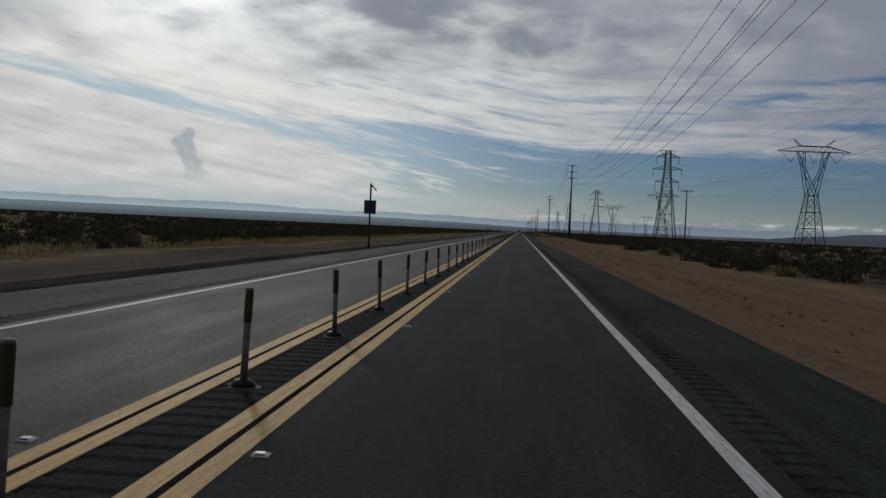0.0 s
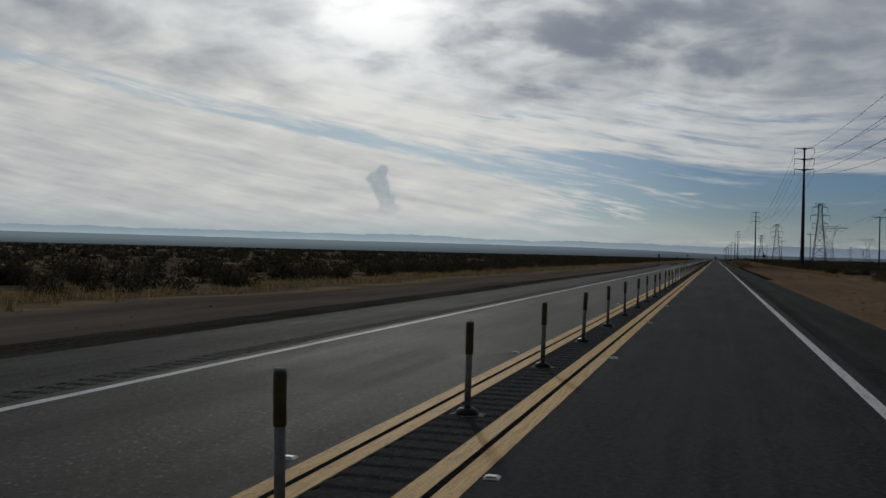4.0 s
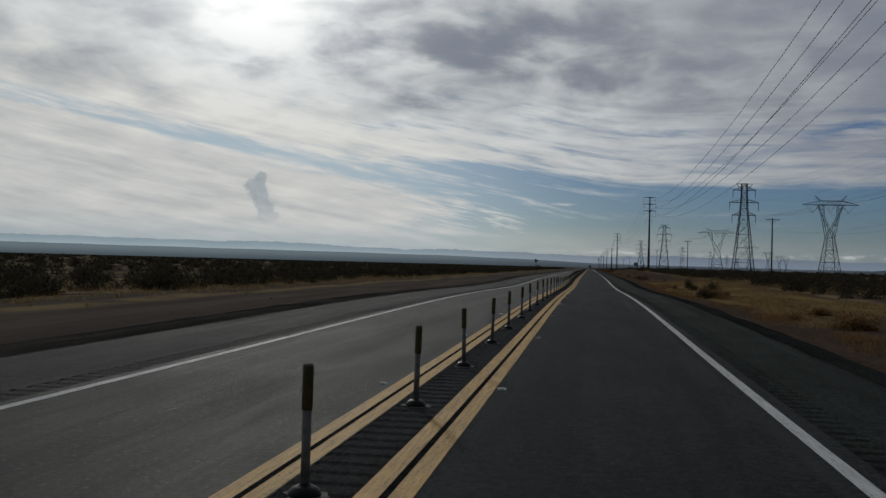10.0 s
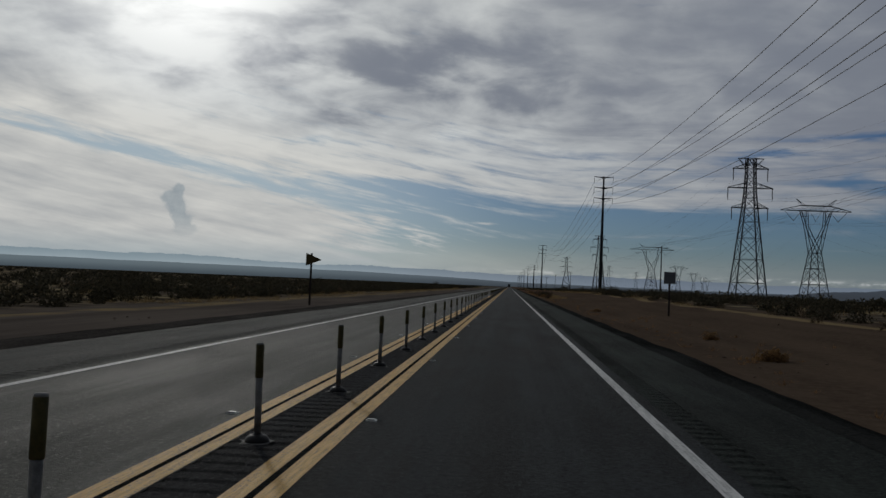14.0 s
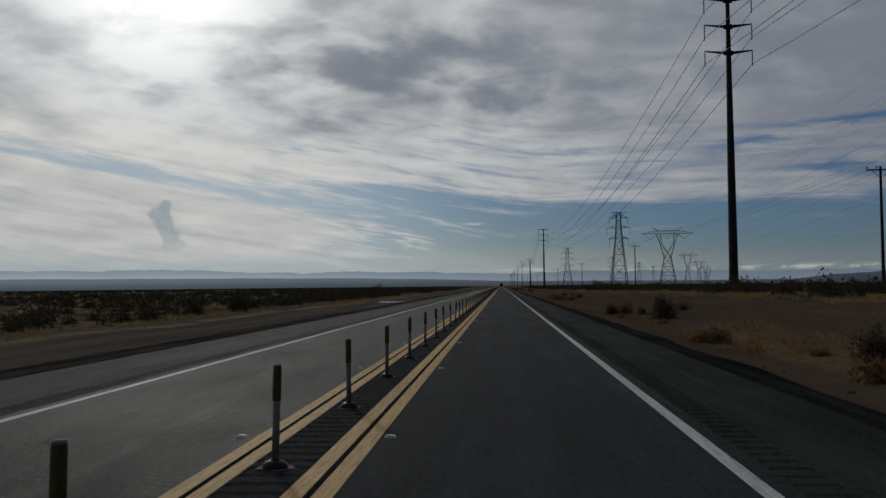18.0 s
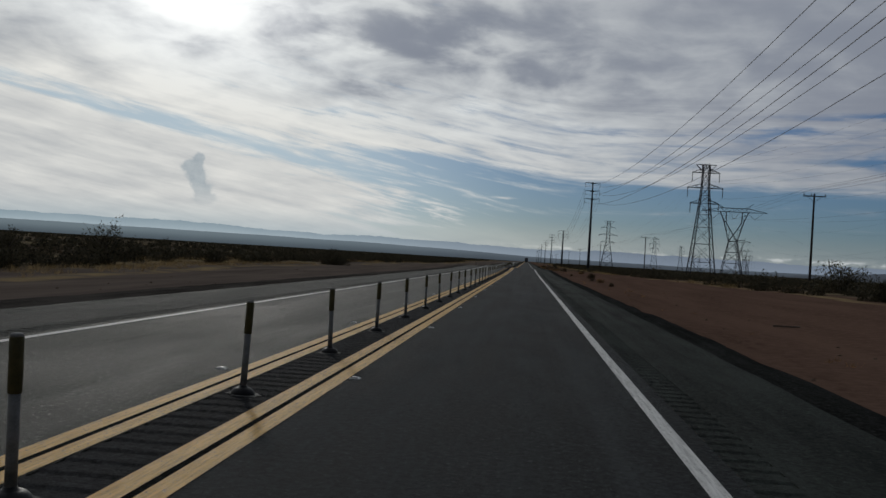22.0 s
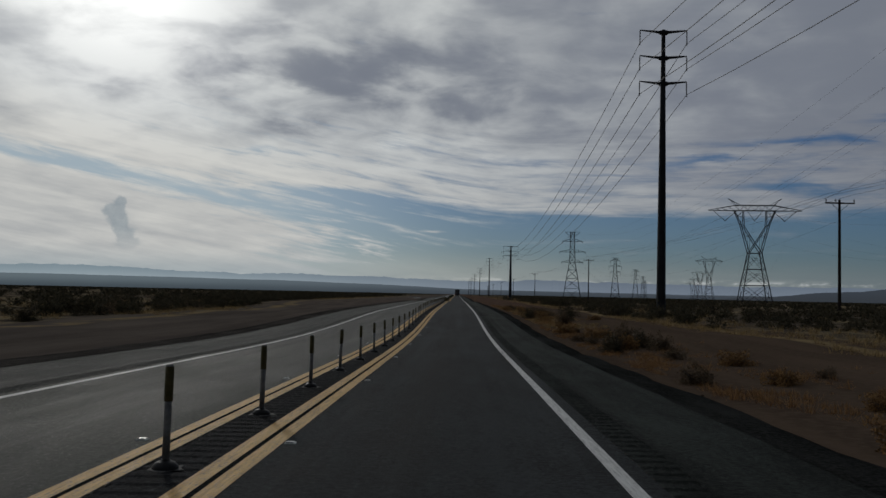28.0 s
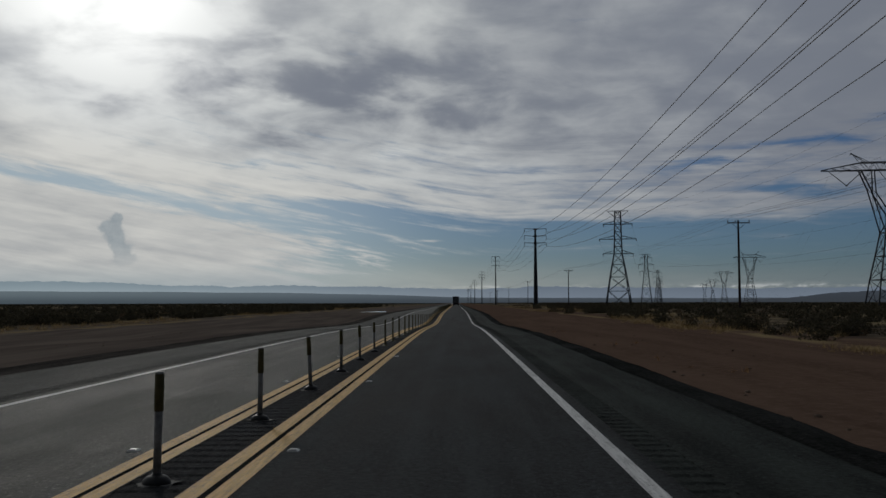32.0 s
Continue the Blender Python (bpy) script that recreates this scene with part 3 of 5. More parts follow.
def build_ground():
    xs = axis([(-4600, -1200, 850), (-1200, -300, 150), (-300, -60, 30), (-60, -24, 4), (-24, -9.3, 1.0), (-9.3, 3.9, 6.6),
               (3.9, 20, 0.8), (20, 60, 4), (60, 300, 30), (300, 1200, 150), (1200, 4600, 850)])
    ys = axis([(-900, -60, 210), (-60, 1300, 3.4), (1300, 2000, 25), (2000, 5000, 375)])
    verts = [(x, y, ground_z(x, y)) for y in ys for x in xs]
    w = len(xs)
    faces = [(j * w + i, j * w + i + 1, (j + 1) * w + i + 1, (j + 1) * w + i) for j in range(len(ys) - 1) for i in range(w - 1)]
    g = mesh_from("ground", verts, faces, DIRT, "structure", "reddish-brown desert dirt with dark scrubland beyond the verge", "ground")
    g.data.polygons.foreach_set("use_smooth", [True] * len(g.data.polygons))


build_ground()

Y0, Y1 = -60.0, 2600.0
ROAD_YS = axis([(Y0, 134.0, 8.0), (134.0, 134.2, 0.2), (134.2, 280, 8.0), (280, 460, 3.0), (460, 840, 8.0), (840, 1240, 3.0), (1240, Y1, 20.0)])


def band(name, x0, x1, lift, material, label="", category="", kind="structure", drop0=0.0, drop1=0.0, thick=0.0, parent=None, y0=None, y1=None):
    """A strip along the road from x0 to x1; its edges may fall by drop0 and drop1."""
    ys = [y for y in ROAD_YS if (y0 is None or y >= y0) and (y1 is None or y <= y1)]
    g = Geo()
    rings = []
    for y in ys:
        z = road_z(y) + lift
        r = [(x0, y, z - drop0), (x1, y, z - drop1)]
        if thick:
            r += [(x1, y, z - drop1 - thick), (x0, y, z - drop0 - thick)]
        rings.append(r)
    if thick:
        g.quad_strip([list(reversed(r)) for r in rings])
    else:
        n = len(rings)
        for r in rings:
            g.v.extend(r)
        g.f = [(2 * i, 2 * i + 1, 2 * i + 3, 2 * i + 2) for i in range(n - 1)]
    ob = part(name, g, material, parent)
    return tagged(ob, label, category, "", kind) if parent is None else ob


# cross-section of the carriageway, from its left edge to its right one
band("shoulder_left", -8.75, -6.74, 0.0, SHOULDER, "grey weathered asphalt shoulder beside the oncoming lane", "shoulder", thick=0.25)
band("road_left_strip", -6.36, -5.80, 0.0, LEFT_LANE, "asphalt under the edge line of the oncoming lane", "road", thick=0.25)
band("road_left", -5.80, -2.49, 0.0, LEFT_LANE, "worn grey asphalt lane, lightened and streaked for a dull sheen", "road", thick=0.25)
band("road_right", -1.97, 1.76, 0.0, LANE, "dark grey asphalt lane between painted lines", "road", thick=0.25)
band("shoulder_right", 2.10, 3.50, 0.0, RIGHT_SHOULDER, "grey-green weathered asphalt shoulder", "shoulder", thick=0.25)


def berm(name, inner, outer, side, label, material=GRINDINGS, a=Y0, z=Y1):
    """A low uneven lip of dark gravel; side is +1 right or -1 left of the road."""
    ys = [y for y in axis([(Y0, 1300, 1.1), (1300, Y1, 25.0)]) if a <= y <= z]
    g = Geo()
    rows = []
    for y in ys:
        r = road_z(y)
        q = 0.20 * noise.noise((y * 0.35, inner, 0.0)) + 0.14 * noise.noise((y * 1.3, inner, 2.0))
        w = abs(outer) - abs(inner) + q
        lump = 0.025 * noise.noise((y * 0.9, inner, 6.0))
        xs = [inner + side * (0.05 * noise.noise((y * 0.8, 1.0, inner)) - 0.03), inner + side * 0.25 * w, inner + side * 0.6 * w, inner + side * w]
        rows.append([(xs[0], y, r + 0.004), (xs[1], y, r + 0.022 + lump), (xs[2], y, r - 0.01 - lump), (xs[3], y, r - 0.19)])
    for row in rows:
        g.v.extend(row if side > 0 else row[::-1])
    g.f = [(4 * i + k, 4 * i + k + 1, 4 * i + k + 5, 4 * i + k + 4) for i in range(len(rows) - 1) for k in range(3)]
    tagged(part(name, g, material, None, "", True), label, "berm", "", "structure")


berm("berm_right", 3.46, 4.45, 1, "dark uneven band of asphalt grindings along the shoulder edge", GRINDINGS, 205.0)
berm("verge_right", 3.50, 4.50, 1, "tan dirt washed against the shoulder edge", DIRT, Y0, 206.5)
berm("berm_left", -8.75, -10.7, -1, "dark brown gravel along the far shoulder", LEFT_GRAVEL)


def rumble(name, x0, x1, y0, y1, label, material):
    """Ground-in grooves: a strip with a hollow every third of a metre."""
    g = Geo()
    step = PITCH / 12
    n = int((y1 - y0) / step)
    rows = []
    for i in range(n):
        y = y0 + i * step
        z = road_z(y)
        for dy, dz in ((0.0, 0.002), (0.10, 0.002), (0.135, -0.011), (0.225, -0.012), (0.27, 0.002)):
            rows.append((y + dy, z + dz))
    for y, z in rows:
        g.v.extend([(x0, y, z), (x1, y, z)])
    g.f = [(2 * i, 2 * i + 1, 2 * i + 3, 2 * i + 2) for i in range(len(rows) - 1)]
    tagged(part(name, g, material), label, "rumble strip", "", "structure")


rumble("rumble_strip_centre", -2.49, -1.97, Y0, 1420.0, "ground-in rumble strip between double yellow lines", GROOVED)
rumble("rumble_strip_right", 1.76, 2.10, Y0, 1420.0, "ground-in rumble strip on the right shoulder", RIGHT_SHOULDER)
rumble("rumble_strip_left", -6.74, -6.36, Y0, 1420.0, "ground-in rumble strip on the far shoulder", SHOULDER)
for _n, _a, _b in (("centre", -2.49, -1.97), ("right", 1.76, 2.10), ("left", -6.74, -6.36)):
    band("road_joint_" + _n, _a, _b, 0.0, GROOVED, "asphalt strip running on to the distance", "road", y0=1419.0)

for _n, _x, _w, _m, _l in (("a", -2.845, 0.145, YELLOW, "solid yellow centre line, slightly worn"), ("b", -2.645, 0.145, YELLOW, "solid yellow centre line, slightly worn"),
                           ("c", -1.965, 0.16, YELLOW, "solid yellow centre line, slightly worn"), ("d", -1.745, 0.16, YELLOW, "solid yellow centre line, slightly worn"),
                           ("e", 1.44, 0.14, WHITE, "solid white edge line, slightly worn"), ("f", -6.18, 0.13, WHITE, "solid white edge line beside the oncoming lane")):
    band("line_" + _n, _x, _x + _w, 0.005, _m, _l, "road line")
band("line_cross", 2.02, 3.46, 0.005, WHITE, "short white line across the shoulder", "road line", y0=134.0, y1=134.2)
for _n, _x in (("a", -2.70), ("b", -1.805)):
    band("line_gap_" + _n, _x, _x + 0.06, 0.004, GRINDINGS, "black gap between two yellow lines", "road line")


# ---------------------------------------------------------------- channelizing posts
def post_prototype():
    t = thing("lane_post", "white plastic lane post with yellow sleeve on black rubber base", "post", "posts along the centre line")
    g = Geo()
    g.turned([(0.108, 0.0), (0.110, 0.012), (0.102, 0.034), (0.082, 0.055), (0.058, 0.066), (0.040, 0.070), (0.034, 0.085)], 14)
    part("base", g, RUBBER, t, "black rubber base", True)
    # ragged pad; its pale tone paints in wet highlights around the base
    g = Geo()
    rr = random.Random(3)
    ring = [(0.155 + rr.uniform(-0.045, 0.04)) for _ in range(16)]
    pts = [(ring[i] * math.cos(i * math.pi / 8), ring[i] * math.sin(i * math.pi / 8)) for i in range(16)]
    g.quad_strip([[(a, b, 0.001) for a, b in pts], [(a * 0.96, b * 0.96, 0.006) for a, b in pts]])
    part("pad", g, PAD, t, "ragged compound pad, pale for painted wet highlights")
    g = Geo()
    g.turned([(0.031, 0.07), (0.030, 0.30), (0.031, 0.56)], 12)
    part("tube", g, TUBE, t, "scuffed white plastic tube", True)
    g = Geo()
    g.turned([(0.034, 0.555), (0.036, 0.56), (0.036, 0.835), (0.034, 0.84)], 12)
    part("sleeve", g, SLEEVE, t, "dull yellow reflective sleeve", True)
    g = Geo()
    g.turned([(0.033, 0.838), (0.033, 0.848), (0.026, 0.856), (0.008, 0.858)], 12)
    part("cap", g, TUBE, t, "flat plastic cap", True)
    return t


post = post_prototype()
rng = random.Random(5)
far_posts = Geo()
POST_X = -2.27
DOWN = (153, 154)
for i in range(-3, 400):
    y = FIRST + PITCH * i
    x = POST_X + rng.uniform(-0.012, 0.012)
    tilt = (rng.gauss(0, 1.0), rng.gauss(0, 1.0), rng.uniform(0, 360))
    if i < 297:
        m = pose(x, y + rng.uniform(-0.03, 0.03), road_z(y) + 0.003, *tilt)
        if i in DOWN:
            stump = thing("post_base", "bare black rubber base of a knocked-down lane post", "post base", "", m)
            b = new("base", bpy.data.meshes["base"])
            b.parent = stump
            continue
        if i == -3:
            post.matrix_basis = m
        else:
            copy_thing(post, m)
    else:
        z = road_z(y)
        far_posts.turned([(0.12, z), (0.05, z + 0.05)], 6, x, y)
        far_posts.turned([(0.032, z + 0.04), (0.032, z + 0.85)], 5, x, y)
tagged(part("far_lane_posts", far_posts, SLEEVE), "row of lane posts in the distance", "posts", "", "stuff")

marker = thing("road_marker", "low white ceramic road marker beside the yellow line", "road marker", "markers along the yellow lines")
_g = Geo()
_g.quad_strip([[(-0.055, -0.055, 0), (0.055, -0.055, 0), (0.055, 0.055, 0), (-0.055, 0.055, 0)],
               [(-0.05, -0.05, 0.008), (0.05, -0.05, 0.008), (0.05, 0.05, 0.008), (-0.05, 0.05, 0.008)],
               [(-0.032, -0.022, 0.020), (0.032, -0.022, 0.020), (0.032, 0.022, 0.020), (-0.032, 0.022, 0.020)]])
part("body", _g, MARKER, marker)
_g = Geo()
_g.box(0, -0.041, 0.0125, 0.07, 0.004, 0.010)
part("reflector", _g, PANEL, marker, "dark reflector strip")
_first = True
for i in range(0, 148):
    y = 5.6 + 2 * PITCH * i
    for x in (-2.98, -1.50):
        m = pose(x + rng.uniform(-0.02, 0.02), y, road_z(y) + 0.001, 0, 0, rng.uniform(-4, 4))
        if _first:
            marker.matrix_basis = m
            _first = False
        else:
            copy_thing(marker, m)


# ---------------------------------------------------------------- power lines
def steel_pole():
    t = thing("steel_power_pole", "dark tapered steel power pole with three pairs of arms", "power pole", "steel poles along the road")
    g = Geo()
    g.turned([(0.60, -2.2), (0.60, 0.25), (0.46, 0.26), (0.42, 6.0), (0.36, 13.0), (0.27, 21.0), (0.19, 28.2), (0.23, 28.25), (0.23, 28.5), (0.10, 28.6)], 12)
    part("shaft", g, RUST, t)
    for z in (28.3, 25.7, 23.1):
        for s in (-1, 1):
            g = Geo()
            g.bar((s * 0.15, 0, z), (s * 2.3, 0, z + 0.22), 0.26, 6, 0.10)
            g.bar((s * 0.15, 0, z - 0.02), (s * 0.42, 0, z + 0.02), 0.42, 6, 0.34)
            arm = part("crossarm", g, RUST, t)
            g = Geo()
            zz = z + 0.18
            pro = [(0.03, zz)]
            for k in range(8):
                pro += [(0.045, zz - 0.12 - k * 0.15), (0.075, zz - 0.16 - k * 0.15), (0.045, zz - 0.20 - k * 0.15)]
            pro += [(0.06, zz - 1.38), (0.04, zz - 1.48)]
            g.turned(pro, 6, s * 2.28, 0)
            part("insulator", g, GLASS_INS, arm)
    return t


def wood_pole():
    t = thing("wooden_utility_pole", "dark wooden utility pole with one crossarm", "utility pole", "wooden poles across the scrub")
    g = Geo()
    g.turned([(0.18, -2.2), (0.165, 2.0), (0.14, 8.0), (0.115, 12.5), (0.08, 12.55)], 10)
    part("shaft", g, WOOD, t)
    g = Geo()
    g.box(0, -0.14, 12.15, 2.9, 0.11, 0.14, 0.01)
    part("crossarm", g, WOOD, t)
    for s in (-1, 1):
        g = Geo()
        g.bar((s * 0.85, -0.15, 12.08), (s * 0.10, -0.16, 11.35), 0.045)
        part("brace", g, GALV, t)
    for x in (-1.36, 1.36, -0.42):
        g = Geo()
        g.turned([(0.02, 12.2), (0.02, 12.3), (0.08, 12.32), (0.05, 12.38), (0.085, 12.42), (0.05, 12.5), (0.03, 12.56)], 8, x, -0.14)
        part("insulator", g, GLASS_INS, t)
    return t


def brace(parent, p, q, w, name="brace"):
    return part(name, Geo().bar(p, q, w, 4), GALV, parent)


def lattice_face(parent, levels, w, axis_sign):
    """X-bracing of one face of a square tower: levels of (half width, z)."""
    ax, s = axis_sign
    for (h0, z0), (h1, z1) in zip(levels, levels[1:]):
        def pt(h, z, q):
            return (q * h, s * h, z) if ax == "y" else (s * h, q * h, z)
        brace(parent, pt(h0, z0, -1), pt(h1, z1, 1), w)
        brace(parent, pt(h0, z0, 1), pt(h1, z1, -1), w)
        brace(parent, pt(h1, z1, -1), pt(h1, z1, 1), w)


def stacked_tower(label, levels, arms, top, string, leg=0.26, web=0.11):
    """A square lattice tower: levels (half width, height), arms (height, half length), a crossbar at the top and strings under the arms."""
    t = thing("lattice_transmission_tower", label, "transmission tower", "double-circuit towers")
    zs, hs = [z for h, z in levels], [h for h, z in levels]

    def half(z):
        return float(np.interp(z, zs, hs))
    for sx in (-1, 1):
        for sy in (-1, 1):
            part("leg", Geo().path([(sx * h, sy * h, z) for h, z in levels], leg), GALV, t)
    for f in (("y", -1), ("y", 1), ("x", -1), ("x", 1)):
        lattice_face(t, levels, web, f)
    for z, reach in arms:
        b, b2 = half(z), half(z + 1.2)
        for s in (-1, 1):
            g = Geo()
            for sy in (-1, 1):
                g.bar((s * b, sy * b, z), (s * reach, 0, z), 0.17)
                g.bar((s * b2, sy * b2, z + 1.2), (s * reach, 0, z + 0.1), 0.13)
                for k in (0.35, 0.68):
                    q = b + (reach - b) * k
                    g.bar((s * q, sy * b * (1 - k), z), (s * q, sy * b2 * (1 - k), z + 1.1 * (1 - k)), 0.08)
            g.box(s * reach, 0, z - 0.05, 0.35, 0.3, 0.25)
            arm = part("crossarm", g, GALV, t)
            g = Geo()
            pro = [(0.05, z - 0.1)]
            for k in range(6):
                q = z - 0.2 - (string - 0.4) * k / 6
                pro += [(0.10, q), (0.15, q - 0.06), (0.10, q - 0.14)]
            g.turned(pro + [(0.06, z - string)], 6, s * reach, 0)
            part("insulator", g, GLASS_INS, arm)
    z, reach = top
    b, low = half(z), z - 2.1
    for s in (-1, 1):
        g = Geo()
        for sy in (-1, 1):
            g.bar((0, sy * b, z), (s * reach, 0, z), 0.14)
            g.bar((s * half(low), sy * half(low), low), (s * reach, 0, z), 0.12)
            g.bar((s * half(low), sy * half(low), low), (0, sy * b, z), 0.10)
        part("peak_arm", g, GALV, t)
    return t


def suspension_tower():
    return stacked_tower("slim grey steel lattice tower with stacked crossarms and long insulators",
                         [(4.0, -1.9), (3.35, 4.0), (2.75, 9.5), (2.25, 14.5), (1.85, 18.4), (1.52, 21.7), (1.3, 24.1), (1.14, 26.4), (1.06, 28.7), (1.0, 31.0), (1.0, 33.4)],
                         ((31.0, 4.1), (26.4, 5.3), (21.7, 4.3)), (33.4, 3.1), 2.9)


def strain_tower():
    return stacked_tower("broad grey steel lattice tower with stacked crossarms",
                         [(4.6, -1.9), (3.6, 5.0), (2.85, 10.0), (2.1, 14.4), (1.4, 18.2), (1.3, 20.8), (1.22, 23.4), (1.15, 26.0), (1.1, 28.7), (1.05, 31.0), (1.05, 33.4)],
                         ((28.7, 5.0), (23.4, 6.4), (18.2, 5.2)), (33.4, 3.7), 0.9, 0.30, 0.14)


def widen(x, z):
    """The bridge of a delta tower reaches well past its forks."""
    return x * (1 + 0.27 * min(1.0, max(0.0, (z - 23.0) / 20.0)) * smooth_step(8.0, 17.0, abs(x)))


def delta_tower():
    t = thing("lattice_delta_tower", "tall steel lattice tower with wide bridge and V-strings", "transmission tower", "delta towers")
    low = [(9.4, -1.8), (7.4, 8.0), (5.5, 15.5), (3.75, 23.0)]

    def dep(h):
        return h * 0.72
    for sx in (-1, 1):
        for sy in (-1, 1):
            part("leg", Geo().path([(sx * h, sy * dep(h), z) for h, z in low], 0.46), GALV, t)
    for sy in (-1, 1):
        for (h0, z0), (h1, z1) in zip(low, low[1:]):
            d0, d1 = sy * dep(h0), sy * dep(h1)
            brace(t, (-h0, d0, z0), (h1, d1, z1), 0.20)
            brace(t, (h0, d0, z0), (-h1, d1, z1), 0.20)
            brace(t, (-h1, d1, z1), (h1, d1, z1), 0.27)
            zm, hm, dm = (z0 + z1) / 2, (h0 + h1) / 2, (d0 + d1) / 2
            for s in (-1, 1):
                brace(t, (s * hm, dm, zm), (s * hm * 0.45, dm, (zm + z1) / 2), 0.14)
                brace(t, (s * hm, dm, zm), (s * hm * 0.45, dm, (zm + z0) / 2), 0.14)
    for sx in (-1, 1):
        for (h0, z0), (h1, z1) in zip(low, low[1:]):
            brace(t, (sx * h0, -dep(h0), z0), (sx * h1, dep(h1), z1), 0.18)
            brace(t, (sx * h0, dep(h0), z0), (sx * h1, -dep(h1), z1), 0.18)
            brace(t, (sx * h1, -dep(h1), z1), (sx * h1, dep(h1), z1), 0.24)
    for sx in (-1, 1):
        for sy in (-1, 1):
            d0, d1 = sy * 2.7, sy * 1.2
            outer = [(3.75, 23.0), (6.3, 30.0), (8.9, 37.0), (11.4, 43.0)]
            inner = [(-3.75, 23.0), (0.0, 27.3), (3.6, 31.6), (6.7, 35.6), (7.0, 43.0)]
            for chain in (outer, inner):
                part("fork_leg", Geo().path([(sx * xa, d0 + (d1 - d0) * (za - 23) / 20, za) for xa, za in chain], 0.38), GALV, t)
            for (xa, za), (xb, zb) in (((3.75, 23.0), (3.6, 31.6)), ((3.6, 31.6), (6.3, 30.0)), ((6.3, 30.0), (6.7, 35.6)), ((6.7, 35.6), (8.9, 37.0)),
                                       ((8.9, 37.0), (6.8, 40.0)), ((6.8, 40.0), (10.2, 40.4)), ((10.2, 40.4), (7.0, 43.0)), ((0.0, 27.3), (3.75, 23.0))):
                ya, yb = d0 + (d1 - d0) * (za - 23) / 20, d0 + (d1 - d0) * (zb - 23) / 20
                brace(t, (sx * xa, ya, za), (sx * xb, yb, zb), 0.16)
        for xa, za in ((6.3, 30.0), (8.9, 37.0), (6.7, 35.6), (11.4, 43.0), (7.0, 43.0)):
            yy = 2.7 - 1.5 * (za - 23) / 20
            brace(t, (sx * xa, -yy, za), (sx * xa, yy, za), 0.16)
    for sy in (-1, 1):
        d = sy * 1.2
        brace(t, (-11, d, 43.0), (11, d, 43.0), 0.30, "chord")
        brace(t, (-11, d, 45.5), (11, d, 45.5), 0.30, "chord")
        for s in (-1, 1):
            brace(t, (s * 11, d, 43.0), (s * 22.3, 0, 43.0), 0.27, "chord")
            brace(t, (s * 11, d, 45.5), (s * 22.3, 0, 43.2), 0.24, "chord")
            for k in range(4):
                xa, xb = 11 + 2.6 * k, 11 + 2.6 * (k + 1)
                f = 1 - (xa - 11) / 11.3
                brace(t, (s * xa, d * f, 43.0), (s * xb, d * (f - 0.23), 43.0 + 2.4 * (f - 0.23)), 0.12)
        for k in range(10):
            xa, xb = -11 + 2.2 * k, -11 + 2.2 * (k + 1)
            brace(t, (xa, d, 43.0 if k % 2 else 45.5), (xb, d, 45.5 if k % 2 else 43.0), 0.15)
    for k in range(6):
        xa = -11 + 4.4 * k
        brace(t, (xa, -1.2, 43.0), (xa, 1.2, 43.0), 0.16)
        brace(t, (xa, -1.2, 45.5), (xa, 1.2, 45.5), 0.16)
    for s in (-1, 1):
        g = Geo()
        for sy in (-1, 1):
            g.bar((s * 8.8, sy * 1.2, 45.5), (s * 13.2, 0, 48.4), 0.16)
            g.bar((s * 11.0, sy * 1.2, 45.5), (s * 13.2, 0, 48.4), 0.12)
        g.box(s * 13.4, 0, 48.4, 0.5, 0.4, 0.4)
        part("horn", g, GALV, t)
    for x in (-15.2, 0.0, 15.2):
        g = Geo()
        for s in (-1, 1):
            g.bar((x + s * 4.6, 0, 42.8), (x, 0, 38.2), 0.20, 6)
        g.bar((x - 0.3, 0, 38.1), (x + 0.3, 0, 38.1), 0.22)
        part("v_string", g, GLASS_INS, t)
    for ob in t.children:
        for v in ob.data.vertices:
            v.co.x = widen(v.co.x, v.co.z)
    return t


def line_of(stretches, sag, radius, label):
    """Each stretch is a prototype, the places (x, y, z, height, width) of its copies and its wire holds; wires hang from hold to hold along all of them."""
    spots = [(k, q) for k, (_, places, _) in enumerate(stretches) for q in places]
    used, held, turn = set(), [], 0.0
    for i, (k, (x, y, z, tall, *wide)) in enumerate(spots):
        if i + 1 < len(spots):
            ahead = spots[i + 1][1]
            turn = -math.degrees(math.atan2(ahead[0] - x, ahead[1] - y)) * 0.5
        m = pose(x, y, z, 0, 0, turn) @ Matrix.Diagonal((wide[0] if wide else 1, 1, tall, 1))
        held.append([m @ Vector(w) for w in stretches[k][2]])
        if k in used:
            copy_thing(stretches[k][0], m)
        else:
            stretches[k][0].matrix_basis = m
            used.add(k)
    for a, b in zip(held, held[1:]):
        for p, q in zip(a, b):
            span = (q - p).length
            drop = sag * (span / 330.0) ** 2
            n = 22
            pts = []
            for i in range(n + 1):
                f = i / n
                c = p.lerp(q, f)
                c.z -= drop * 4 * f * (1 - f)
                pts.append(c)
            d = (q - p).normalized()
            s = d.cross(Vector((0, 0, 1))).normalized()
            u = s.cross(d)
            g = Geo()
            g.quad_strip([[c + s * radius * math.cos(t) + u * radius * math.sin(t) for t in (0.0, 2.094, 4.189)] for c in pts])
            tagged(part("overhead_wire", g, WIRE), label, "power line", "wires of the power lines")


